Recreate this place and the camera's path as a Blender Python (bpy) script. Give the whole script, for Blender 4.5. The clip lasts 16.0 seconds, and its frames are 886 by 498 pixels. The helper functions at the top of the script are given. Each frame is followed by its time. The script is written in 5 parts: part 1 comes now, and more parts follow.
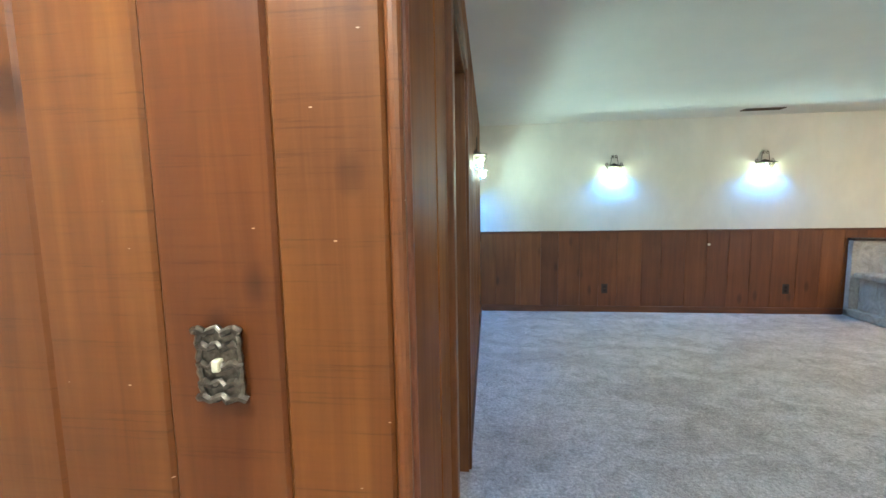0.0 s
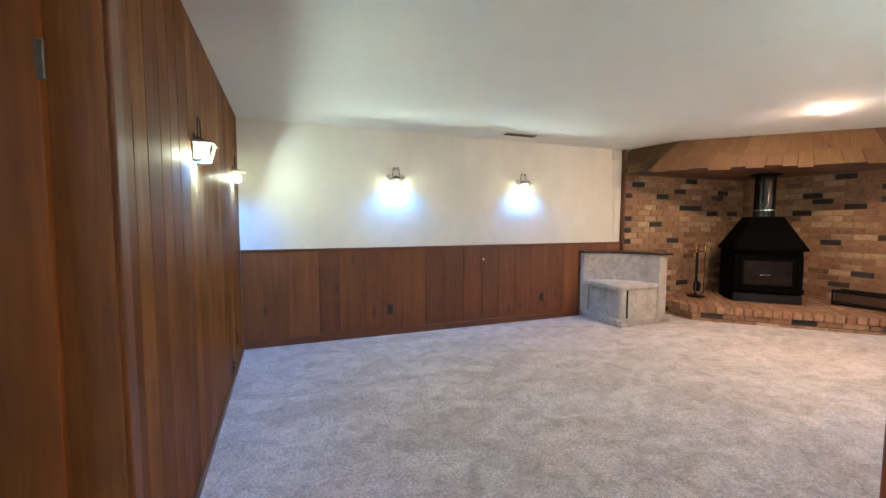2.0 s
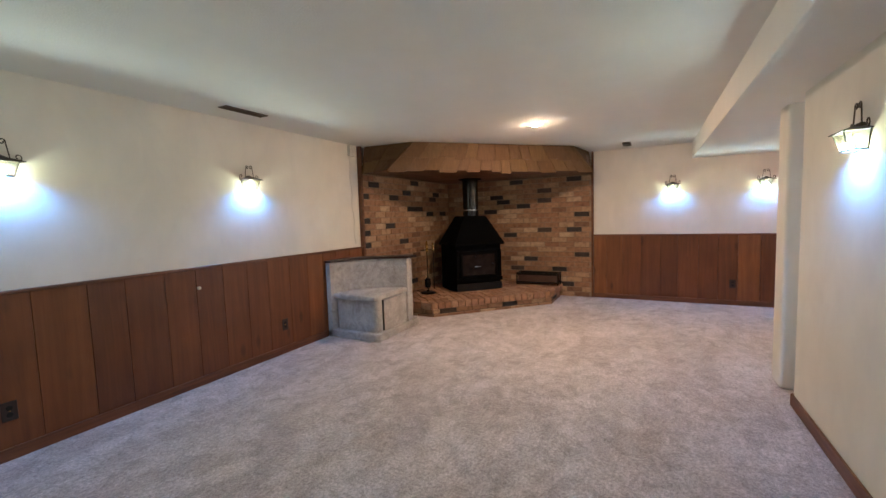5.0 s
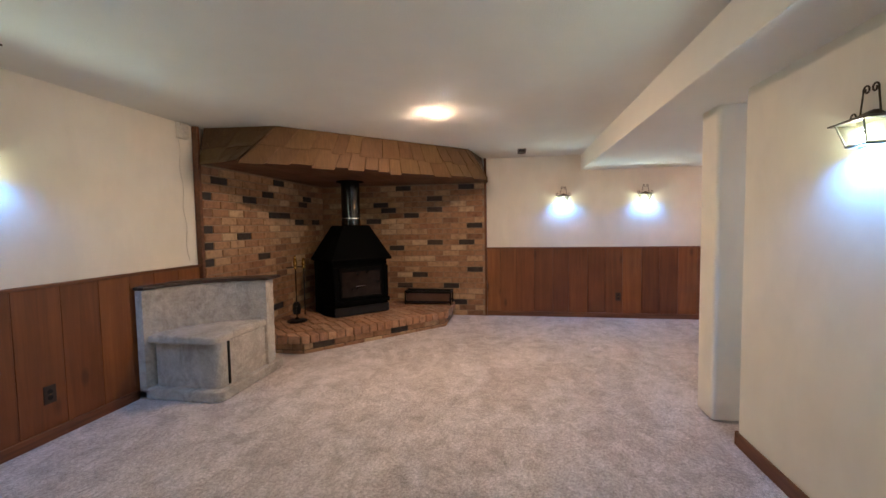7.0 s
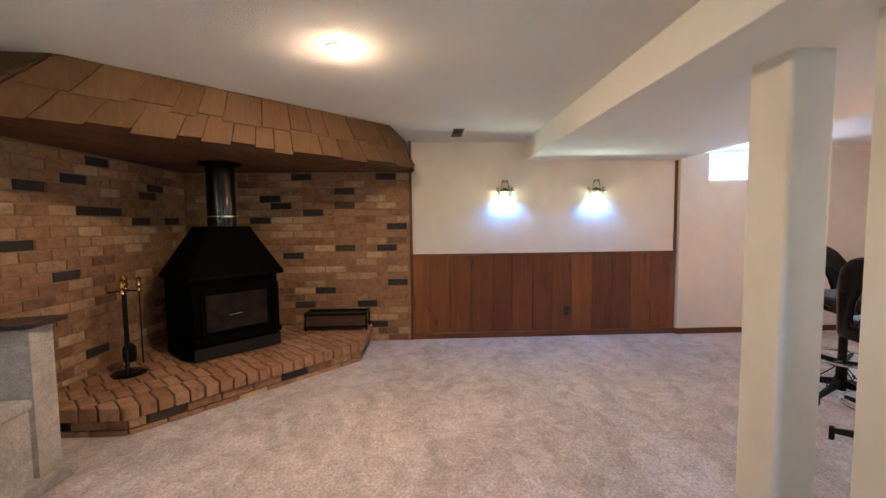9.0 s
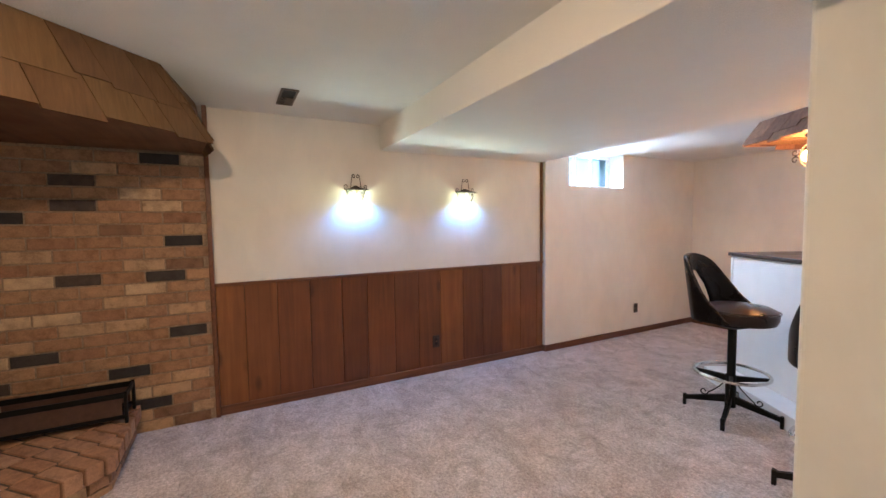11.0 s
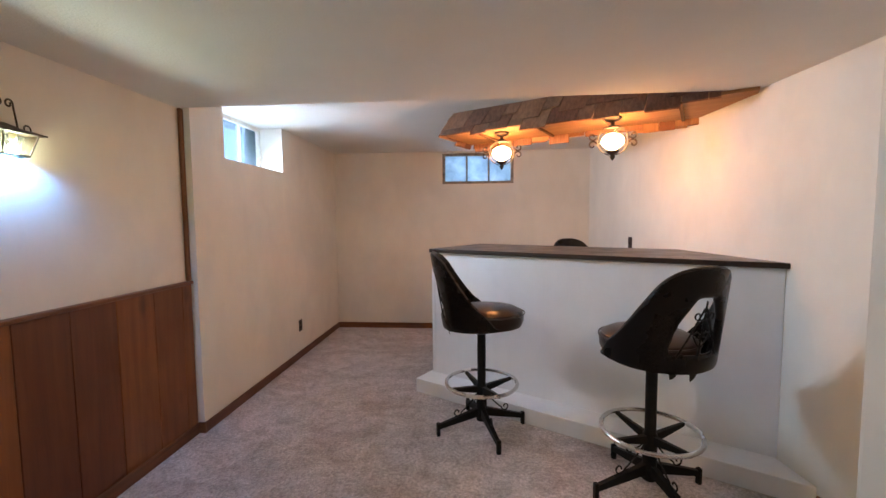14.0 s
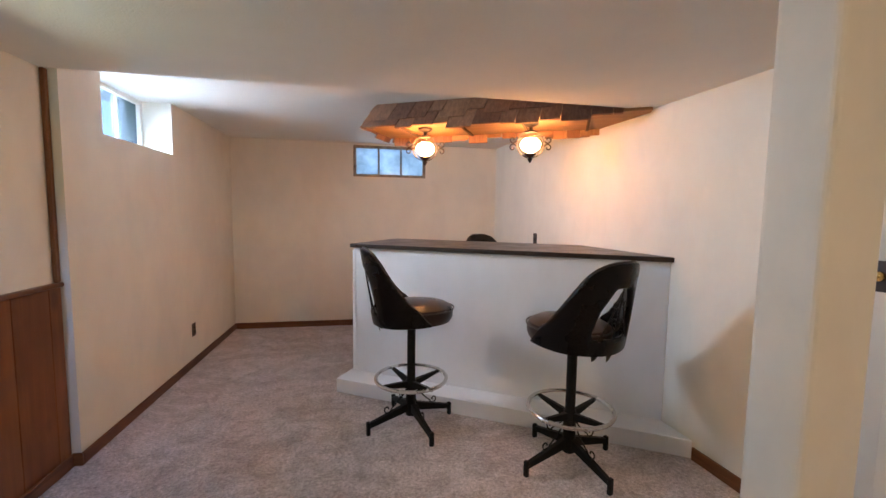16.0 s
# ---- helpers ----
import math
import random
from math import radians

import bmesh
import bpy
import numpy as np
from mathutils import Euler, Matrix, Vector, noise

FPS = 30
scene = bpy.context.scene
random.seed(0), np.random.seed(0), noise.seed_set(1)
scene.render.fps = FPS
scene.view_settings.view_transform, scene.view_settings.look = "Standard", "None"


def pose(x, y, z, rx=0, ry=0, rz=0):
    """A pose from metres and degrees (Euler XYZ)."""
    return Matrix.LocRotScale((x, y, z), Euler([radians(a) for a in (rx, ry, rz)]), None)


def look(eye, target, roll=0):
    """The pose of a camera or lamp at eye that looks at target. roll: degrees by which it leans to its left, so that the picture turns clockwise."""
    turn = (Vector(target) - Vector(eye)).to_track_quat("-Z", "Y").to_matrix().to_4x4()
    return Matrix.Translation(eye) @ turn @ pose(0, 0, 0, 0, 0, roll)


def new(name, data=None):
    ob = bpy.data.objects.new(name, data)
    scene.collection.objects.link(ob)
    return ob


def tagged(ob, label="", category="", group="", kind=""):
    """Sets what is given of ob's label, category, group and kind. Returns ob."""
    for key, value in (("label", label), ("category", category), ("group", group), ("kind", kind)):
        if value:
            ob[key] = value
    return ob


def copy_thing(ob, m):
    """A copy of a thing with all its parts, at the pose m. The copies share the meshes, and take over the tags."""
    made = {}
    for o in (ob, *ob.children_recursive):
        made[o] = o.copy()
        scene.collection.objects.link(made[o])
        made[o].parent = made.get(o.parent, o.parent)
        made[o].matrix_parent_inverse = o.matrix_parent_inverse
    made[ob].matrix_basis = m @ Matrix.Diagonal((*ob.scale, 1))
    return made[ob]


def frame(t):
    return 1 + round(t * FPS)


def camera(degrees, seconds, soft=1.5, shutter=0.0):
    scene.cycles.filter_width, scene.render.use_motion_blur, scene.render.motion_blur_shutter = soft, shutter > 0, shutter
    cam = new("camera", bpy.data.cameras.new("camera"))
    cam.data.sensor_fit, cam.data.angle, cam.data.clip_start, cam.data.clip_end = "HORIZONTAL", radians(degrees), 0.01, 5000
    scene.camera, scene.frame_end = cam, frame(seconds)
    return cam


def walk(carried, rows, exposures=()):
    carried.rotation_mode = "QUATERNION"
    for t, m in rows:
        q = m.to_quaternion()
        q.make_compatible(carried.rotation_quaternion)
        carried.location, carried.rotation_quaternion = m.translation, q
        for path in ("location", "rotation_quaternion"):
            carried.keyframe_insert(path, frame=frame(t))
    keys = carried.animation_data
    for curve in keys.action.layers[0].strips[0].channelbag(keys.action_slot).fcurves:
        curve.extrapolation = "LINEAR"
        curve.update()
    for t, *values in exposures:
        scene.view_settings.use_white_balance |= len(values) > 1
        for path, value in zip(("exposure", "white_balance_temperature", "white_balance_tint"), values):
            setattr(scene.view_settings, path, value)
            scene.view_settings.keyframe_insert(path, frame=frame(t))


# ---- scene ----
cam = camera(95.0, 16.0)
EXPOSURES = [(0, 3.75, 4950, -6), (0.5, 3.75, 5150, 1), (1.5, 3.85, 5450, 10), (2.5, 3.74, 5500, 10), (3.5, 3.42, 5450, 10), (5, 3.2, 5550, 12), (8, 3.09, 5650, 12), (10.5, 3.27, 5600, 11), (12, 2.98, 5600, 10), (13, 2.67, 6000, 12), (16, 2.67, 6200, 12)]
PATH = [
    (0, (-0.14, 0.057, 1.314), (-0.367, 2.034, 1.109), -1.0),
    (0.5, (-0.106, 0.186, 1.311), (0.047, 2.173, 1.126), -0.5),
    (1, (0.027, 0.358, 1.297), (0.403, 2.316, 1.137), -0.0),
    (1.5, (0.093, 0.498, 1.296), (0.648, 2.413, 1.149), 0.1),
    (2, (0.162, 0.686, 1.299), (0.887, 2.545, 1.158), 0.1),
    (2.5, (0.184, 0.887, 1.301), (1.089, 2.665, 1.162), -0.4),
    (3, (0.257, 1.105, 1.307), (1.349, 2.774, 1.158), -0.9),
    (3.5, (0.325, 1.312, 1.318), (1.611, 2.837, 1.171), -1.5),
    (4, (0.36, 1.489, 1.333), (1.84, 2.825, 1.175), -1.7),
    (4.5, (0.362, 1.647, 1.348), (2.006, 2.775, 1.193), -1.8),
    (5, (0.377, 1.777, 1.353), (2.15, 2.689, 1.195), -1.8),
    (5.2, (0.418, 1.819, 1.355), (2.228, 2.655, 1.192), -2.1),
    (7.3, (1.387, 2.284, 1.328), (3.365, 2.558, 1.215), -0.8),
    (7.5, (1.509, 2.319, 1.328), (3.492, 2.554, 1.212), -0.8),
    (8, (1.847, 2.372, 1.346), (3.839, 2.51, 1.232), -0.5),
    (8.2, (1.968, 2.388, 1.349), (3.963, 2.487, 1.237), -0.5),
    (10.3, (3.283, 2.494, 1.419), (5.193, 1.916, 1.276), -0.9),
    (10.5, (3.409, 2.5, 1.418), (5.286, 1.821, 1.289), -1.0),
    (11, (3.739, 2.461, 1.421), (5.509, 1.54, 1.297), -0.8),
    (11.5, (4.064, 2.374, 1.433), (5.672, 1.189, 1.323), -0.9),
    (12, (4.366, 2.289, 1.42), (5.767, 0.866, 1.313), -1.2),
    (12.5, (4.675, 2.208, 1.403), (5.82, 0.571, 1.295), -1.1),
    (13, (4.95, 2.071, 1.373), (5.791, 0.26, 1.261), -0.8),
    (13.5, (5.169, 1.94, 1.346), (5.666, 0.006, 1.224), -0.7),
    (14, (5.375, 1.878, 1.364), (5.528, -0.111, 1.226), -0.5),
    (14.5, (5.511, 1.851, 1.376), (5.391, -0.14, 1.219), 0.0),
    (15, (5.58, 1.843, 1.375), (5.297, -0.13, 1.207), 0.4),
    (15.5, (5.603, 1.846, 1.37), (5.257, -0.117, 1.201), 0.7),
    (16, (5.616, 1.855, 1.376), (5.244, -0.103, 1.207), 0.8),
]
walk(cam, [(t, look(eye, target, roll)) for t, eye, target, roll in PATH],
     exposures=EXPOSURES)

# ---- light ----
SUN_UP, SUN_ROUND = radians(38), radians(100)
world = bpy.data.worlds.new("sky")
scene.world = world
world.use_nodes = True
sky = world.node_tree.nodes.new("ShaderNodeTexSky")
sky.sky_type = "NISHITA"
sky.sun_disc = False
sky.sun_elevation = SUN_UP
sky.sun_rotation = SUN_ROUND
world.node_tree.links.new(sky.outputs[0], world.node_tree.nodes["Background"].inputs[0])
world.node_tree.nodes["Background"].inputs[1].default_value = 0.15
sun = new("sun", bpy.data.lights.new("sun", "SUN"))
sun.data.energy, sun.data.angle, sun.data.color = 1.0, radians(10), (1.0, 0.96, 0.9)
sun.matrix_world = look((30, -3, 24), (7, -1, 1))

day = new("window_daylight", bpy.data.lights.new("window_daylight", "AREA"))
day.data.shape, day.data.size, day.data.size_y = "RECTANGLE", 0.58, 1.3
day.data.energy, day.data.color, day.data.spread = 22.0, (0.72, 0.85, 1.0), radians(125)
day.matrix_world = look((7.54, -1.34, 1.91), (6.0, -1.1, 1.1))
day2 = new("window_daylight", bpy.data.lights.new("window_daylight", "AREA"))
day2.data.shape, day2.data.size, day2.data.size_y = "RECTANGLE", 0.86, 0.36
day2.data.energy, day2.data.color = 0.55, (0.7, 0.86, 1.0)
day2.matrix_world = look((5.335, -3.5, 2.01), (5.335, -2.0, 2.0))

SCONCE_POWER = 390.0      # bulbs of the wall lanterns
GLOBE_POWER = 19.5        # glass globes over the bar
CEILING_POWER = 340.0     # bulb of the ceiling light
HALL_POWER = 12.0         # unseen fill lamps added in the entry hall

# ---- materials ----


def nodes_of(name):
    m = bpy.data.materials.new(name)
    m.use_nodes = True
    t = m.node_tree
    return m, t, t.nodes["Principled BSDF"]


def add(t, kind, **inputs):
    n = t.nodes.new(kind)
    for key, value in inputs.items():
        n.inputs[key.replace("_", " ")].default_value = value
    return n


def ramp(t, source, stops):
    r = t.nodes.new("ShaderNodeValToRGB")
    while len(r.color_ramp.elements) < len(stops):
        r.color_ramp.elements.new(0.5)
    for e, (p, c) in zip(r.color_ramp.elements, stops):
        e.position, e.color = p, (*c, 1)
    t.links.new(source, r.inputs[0])
    return r


def coords(t, scale=(1, 1, 1), shuffle=False):
    """Object coordinates, scaled; shuffle moves them by the object's random number."""
    tc = t.nodes.new("ShaderNodeTexCoord")
    mp = t.nodes.new("ShaderNodeMapping")
    mp.inputs["Scale"].default_value = scale
    source = tc.outputs["Object"]
    if shuffle:
        oi = t.nodes.new("ShaderNodeObjectInfo")
        mul = t.nodes.new("ShaderNodeVectorMath")
        mul.operation = "MULTIPLY_ADD"
        t.links.new(oi.outputs["Random"], mul.inputs[0])
        mul.inputs[1].default_value = (37.0, 53.0, 91.0)
        t.links.new(source, mul.inputs[2])
        source = mul.outputs[0]
    t.links.new(source, mp.inputs[0])
    return mp.outputs[0]


def noise_tex(t, vec, scale, detail=4.0, rough=0.55, distort=0.0):
    n = add(t, "ShaderNodeTexNoise", Scale=scale, Detail=detail, Roughness=rough, Distortion=distort)
    t.links.new(vec, n.inputs["Vector"])
    return n.outputs[0]


def mixed(t, a, b, fac, mode="MIX"):
    """A colour mix; a, b and fac are sockets or values."""
    n = t.nodes.new("ShaderNodeMix")
    n.data_type, n.blend_type = "RGBA", mode
    for value, socket in ((fac, n.inputs[0]), (a, n.inputs[6]), (b, n.inputs[7])):
        if isinstance(value, bpy.types.NodeSocket):
            t.links.new(value, socket)
        else:
            socket.default_value = value if isinstance(value, (int, float)) else (*value, 1)
    return n.outputs[2]


def bump(t, bsdf, height, strength, distance):
    b = add(t, "ShaderNodeBump", Strength=strength, Distance=distance)
    t.links.new(height, b.inputs["Height"])
    t.links.new(b.outputs[0], bsdf.inputs["Normal"])


def paint(name, colour, rough=0.85, grain=180.0, strength=0.25, distance=0.002, stain=0.06):
    """Painted plaster: rolled texture, faint large stains."""
    m, t, p = nodes_of(name)
    v = coords(t)
    big = noise_tex(t, v, 1.3, 3)
    dark = tuple(c * (1 - stain * 2) for c in colour)
    r = ramp(t, big, [(0.3, dark), (0.7, colour)])
    streak = noise_tex(t, coords(t, (1.0, 1.0, 0.55)), 5.5, 5, 0.6, 0.4)
    worn = ramp(t, streak, [(0.34, (1 - stain * 0.9,) * 3), (0.6, (1, 1, 1))])
    t.links.new(mixed(t, r.outputs[0], worn.outputs[0], 1.0, "MULTIPLY"), p.inputs["Base Color"])
    p.inputs["Roughness"].default_value = rough
    bump(t, p, noise_tex(t, v, grain, 3), strength, distance)
    return m


def timber(name, dark, mid, light, axis=2, rough=0.42, grain=1.0, knots=True, spread=0.5, coat=0.0, knot=1.0):
    """Stained boards with grain along one axis, each board with a tone of its own."""
    m, t, p = nodes_of(name)
    scale = [16.0 * grain] * 3
    scale[axis] = 0.9 * grain
    v = coords(t, tuple(scale), True)
    fibre = noise_tex(t, v, 2.2, 6, 0.62, 0.6)
    r = ramp(t, fibre, [(0.28, dark), (0.5, mid), (0.74, light)])
    oi = t.nodes.new("ShaderNodeObjectInfo")
    tone = ramp(t, oi.outputs["Random"], [(0.0, (1 - spread, (1 - spread) * 0.92, 1 - spread)), (0.5, (0.88, 0.84, 0.82)), (1.0, (1.0 + 0.3 * spread, 1.0 + 0.6 * spread, 1.0 + 0.5 * spread))])
    colour = mixed(t, r.outputs[0], tone.outputs[0], 1.0, "MULTIPLY")
    patch = noise_tex(t, coords(t, (1, 1, 1), True), 2.1, 3)
    pr = ramp(t, patch, [(0.32, (0.72, 0.68, 0.66)), (0.62, (1, 1, 1))])
    colour = mixed(t, colour, pr.outputs[0], 0.8, "MULTIPLY")
    if knots:
        ks = [5.0] * 3
        ks[axis] = 2.1 if knot == 1.0 else 3.4
        vor = add(t, "ShaderNodeTexVoronoi", Scale=1.0)
        t.links.new(coords(t, tuple(ks), True), vor.inputs["Vector"])
        kr = ramp(t, vor.outputs["Distance"], [(0.07 * knot, (0.2, 0.14, 0.11)), (0.17 if knot == 1.0 else 0.16, (1, 1, 1))])
        colour = mixed(t, colour, kr.outputs[0], 0.6, "MULTIPLY")
    t.links.new(colour, p.inputs["Base Color"])
    rr = ramp(t, patch, [(0.3, (rough + 0.12,) * 3), (0.7, (rough - 0.06,) * 3)])
    t.links.new(rr.outputs[0], p.inputs["Roughness"])
    p.inputs["Coat Weight"].default_value = coat
    p.inputs["Coat Roughness"].default_value = 0.25
    bump(t, p, fibre, 0.25, 0.002)
    return m


def sawn(m, rows=55.0):
    """Adds faint crosswise saw marks, scratches and dents to a board material."""
    t = m.node_tree
    p = t.nodes["Principled BSDF"]
    marks = noise_tex(t, coords(t, (1.6, 1.6, rows), True), 1.6, 5, 0.75)
    old = p.inputs["Base Color"].links[0].from_socket
    shade = ramp(t, marks, [(0.32, (0.5, 0.44, 0.4)), (0.42, (0.94, 0.93, 0.92)), (0.6, (1.05, 1.05, 1.05))])
    new_colour = mixed(t, old, shade.outputs[0], 0.6, "MULTIPLY")
    nicks = add(t, "ShaderNodeTexVoronoi", Scale=9.0)
    t.links.new(coords(t, (1.0, 1.0, 3.0), True), nicks.inputs["Vector"])
    nick = ramp(t, nicks.outputs["Distance"], [(0.02, (1, 1, 1)), (0.034, (0, 0, 0))])
    new_colour = mixed(t, new_colour, (0.62, 0.42, 0.3), nick.outputs[0])
    t.links.new(new_colour, p.inputs["Base Color"])
    b = p.inputs["Normal"].links[0].from_node
    t.links.new(mixed(t, b.inputs["Height"].links[0].from_socket, marks, 0.6), b.inputs["Height"])
    return m


def cathedral(m):
    """Adds the long pointed growth rings of flat-sawn oak."""
    t = m.node_tree
    p = t.nodes["Principled BSDF"]
    wave = add(t, "ShaderNodeTexWave", Scale=1.0, Distortion=5.0, Detail=3.0, Detail_Scale=1.4)
    wave.wave_type, wave.rings_direction = "RINGS", "X"
    t.links.new(coords(t, (1.0, 26.0, 7.0)), wave.inputs["Vector"])
    old = p.inputs["Base Color"].links[0].from_socket
    shade = ramp(t, wave.outputs[1], [(0.1, (0.6, 0.5, 0.45)), (0.45, (1, 1, 1))])
    t.links.new(mixed(t, old, shade.outputs[0], 0.5, "MULTIPLY"), p.inputs["Base Color"])


def plain(name, colour, rough, metal=0.0, vary=0.15, grain=40.0, strength=0.15, distance=0.001, coat=0.0, shine=0.5):
    """A surface with small tonal and gloss variation."""
    m, t, p = nodes_of(name)
    v = coords(t)
    n = noise_tex(t, v, grain, 4)
    lo = tuple(c * (1 - vary) for c in colour)
    hi = tuple(min(1, c * (1 + vary)) for c in colour)
    t.links.new(ramp(t, n, [(0.3, lo), (0.7, hi)]).outputs[0], p.inputs["Base Color"])
    big = noise_tex(t, v, 6.0, 3)
    t.links.new(ramp(t, big, [(0.3, (max(0.02, rough - 0.07),) * 3), (0.7, (min(1, rough + 0.07),) * 3)]).outputs[0], p.inputs["Roughness"])
    p.inputs["Metallic"].default_value = metal
    p.inputs["Specular IOR Level"].default_value = shine
    p.inputs["Coat Weight"].default_value = coat
    bump(t, p, n, strength, distance)
    return m


def glow(name, colour, power):
    m = bpy.data.materials.new(name)
    m.use_nodes = True
    t = m.node_tree
    t.nodes.clear()
    e = add(t, "ShaderNodeEmission", Color=(*colour, 1), Strength=power)
    out = t.nodes.new("ShaderNodeOutputMaterial")
    t.links.new(e.outputs[0], out.inputs[0])
    return m


def lamp_glass(name, tint, frost, through_it=0.55, sheen=0.06):
    """Thin coloured lamp glass: part clear, part scattering, with a gloss."""
    m = bpy.data.materials.new(name)
    m.use_nodes = True
    t = m.node_tree
    t.nodes.clear()
    clear = add(t, "ShaderNodeBsdfTransparent", Color=(*tint, 1))
    cloud = add(t, "ShaderNodeBsdfTranslucent", Color=(*frost, 1))
    gloss = add(t, "ShaderNodeBsdfGlossy", Roughness=0.15)
    a, b = add(t, "ShaderNodeMixShader", Fac=1 - through_it), add(t, "ShaderNodeMixShader", Fac=sheen)
    t.links.new(clear.outputs[0], a.inputs[1])
    t.links.new(cloud.outputs[0], a.inputs[2])
    t.links.new(a.outputs[0], b.inputs[1])
    t.links.new(gloss.outputs[0], b.inputs[2])
    out = t.nodes.new("ShaderNodeOutputMaterial")
    t.links.new(b.outputs[0], out.inputs[0])
    return m


def carpet_material(name, dark, light):
    m, t, p = nodes_of(name)
    v = coords(t)
    tuft = noise_tex(t, v, 58.0, 4, 0.7)
    fine = noise_tex(t, v, 170.0, 4, 0.8)
    lay = noise_tex(t, v, 8.5, 6, 0.72, 0.9)
    sweep = noise_tex(t, coords(t, (1.0, 1.7, 1.0)), 1.5, 7, 0.66, 1.2)
    base = ramp(t, tuft, [(0.34, dark), (0.64, light)]).outputs[0]
    base = mixed(t, base, ramp(t, fine, [(0.36, (0.64, 0.61, 0.59)), (0.64, (1.2, 1.2, 1.2))]).outputs[0], 0.9, "MULTIPLY")
    base = mixed(t, base, ramp(t, lay, [(0.37, (0.74, 0.725, 0.715)), (0.5, (0.98, 0.97, 0.97)), (0.61, (1.14, 1.14, 1.14))]).outputs[0], 0.9, "MULTIPLY")
    base = mixed(t, base, ramp(t, sweep, [(0.42, (0.83, 0.81, 0.8)), (0.5, (0.98, 0.98, 0.98)), (0.58, (1.08, 1.08, 1.09))]).outputs[0], 0.9, "MULTIPLY")
    t.links.new(base, p.inputs["Base Color"])
    p.inputs["Roughness"].default_value = 1.0
    p.inputs["Specular IOR Level"].default_value = 0.1
    p.inputs["Sheen Weight"].default_value = 0.25
    p.inputs["Sheen Roughness"].default_value = 0.6
    height = mixed(t, mixed(t, tuft, fine, 0.35), lay, 0.35)
    bump(t, p, height, 1.0, 0.02)
    return m


def brick_material(name, stops, rough=0.85):
    m, t, p = nodes_of(name)
    oi = t.nodes.new("ShaderNodeObjectInfo")
    r = ramp(t, oi.outputs["Random"], stops)
    r.color_ramp.interpolation = "CONSTANT"
    v = coords(t, (1, 1, 1), True)
    cloud = noise_tex(t, v, 14.0, 5, 0.65)
    grit = noise_tex(t, v, 130.0, 3)
    colour = mixed(t, r.outputs[0], ramp(t, cloud, [(0.28, (0.5, 0.46, 0.44)), (0.52, (1, 1, 1)), (0.75, (1.25, 1.22, 1.15))]).outputs[0], 0.85, "MULTIPLY")
    colour = mixed(t, colour, ramp(t, grit, [(0.3, (0.75, 0.74, 0.73)), (0.7, (1.1, 1.1, 1.1))]).outputs[0], 0.7, "MULTIPLY")
    t.links.new(colour, p.inputs["Base Color"])
    p.inputs["Roughness"].default_value = rough
    bump(t, p, mixed(t, grit, cloud, 0.5), 0.6, 0.006)
    return m


WALL_PAINT = paint("cream_wall_paint", (0.78, 0.75, 0.68), 0.75, 150.0, 0.14, 0.002, 0.055)
CEILING_PAINT = paint("textured_ceiling_paint", (0.77, 0.76, 0.72), 0.92, 100.0, 0.6, 0.004, 0.02)
TRIM_WHITE = paint("white_trim_paint", (0.8, 0.8, 0.78), 0.5, 60.0, 0.08, 0.001, 0.04)
# bar white with the cool window and lantern light put into its blue
BAR_WHITE = paint("bar_paint_cool_lit", (0.85, 0.87, 0.92), 0.5, 60.0, 0.08, 0.001, 0.04)
CARPET = carpet_material("beige_plush_carpet", (0.39, 0.347, 0.352), (0.75, 0.69, 0.70))
CARPET_GREY = carpet_material("grey_carpet_covering", (0.42, 0.396, 0.368), (0.50, 0.476, 0.444))
PLANK = timber("stained_cedar_plank", (0.14, 0.041, 0.0098), (0.188, 0.061, 0.0145), (0.24, 0.086, 0.022), 2, 0.42, 0.6, spread=0.36, coat=0.05)
PLANK_TALL = timber("golden_cedar_plank", (0.15, 0.05, 0.010), (0.20, 0.076, 0.016), (0.255, 0.106, 0.025), 2, 0.5, 0.7, spread=0.3, coat=0.0)
PLANK_TALL.node_tree.nodes["Principled BSDF"].inputs["Specular IOR Level"].default_value = 0.1
PLANK_ENTRY = timber("varnished_pine_plank", (0.125, 0.035, 0.0055), (0.16, 0.048, 0.0078), (0.21, 0.073, 0.0135), 2, 0.36, 0.6, spread=0.35, coat=0.0, knot=1.25)
PLANK_ENTRY.node_tree.nodes["Principled BSDF"].inputs["Specular IOR Level"].default_value = 0.4
sawn(PLANK_ENTRY)
CASING = timber("varnished_door_casing", (0.10, 0.031, 0.005), (0.175, 0.06, 0.011), (0.245, 0.095, 0.02), 2, 0.45, knots=False, spread=0.2, coat=0.04)
DOOR_WOOD = timber("dark_stained_door_veneer", (0.19, 0.058, 0.0085), (0.255, 0.084, 0.013), (0.31, 0.112, 0.02), 2, 0.45, 0.6, False, 0.15, 0.0)
DOOR_WOOD.node_tree.nodes["Principled BSDF"].inputs["Specular IOR Level"].default_value = 0.25
BEAD = sawn(timber("worn_corner_bead", (0.13, 0.04, 0.007), (0.18, 0.062, 0.012), (0.26, 0.105, 0.03), 2, 0.4, 1.2, False, 0.1))
OAK = timber("red_oak_jamb", (0.12, 0.035, 0.011), (0.20, 0.066, 0.021), (0.25, 0.092, 0.032), 2, 0.5, 1.6, False, 0.1)
cathedral(OAK)
BASE_X = timber("stained_baseboard_along_x", (0.085, 0.03, 0.011), (0.155, 0.057, 0.02), (0.225, 0.09, 0.033), 0, 0.4, knots=False, spread=0.2)
BASE_Y = timber("stained_baseboard_along_y", (0.08, 0.028, 0.012), (0.15, 0.056, 0.022), (0.22, 0.09, 0.036), 1, 0.4, knots=False, spread=0.2)
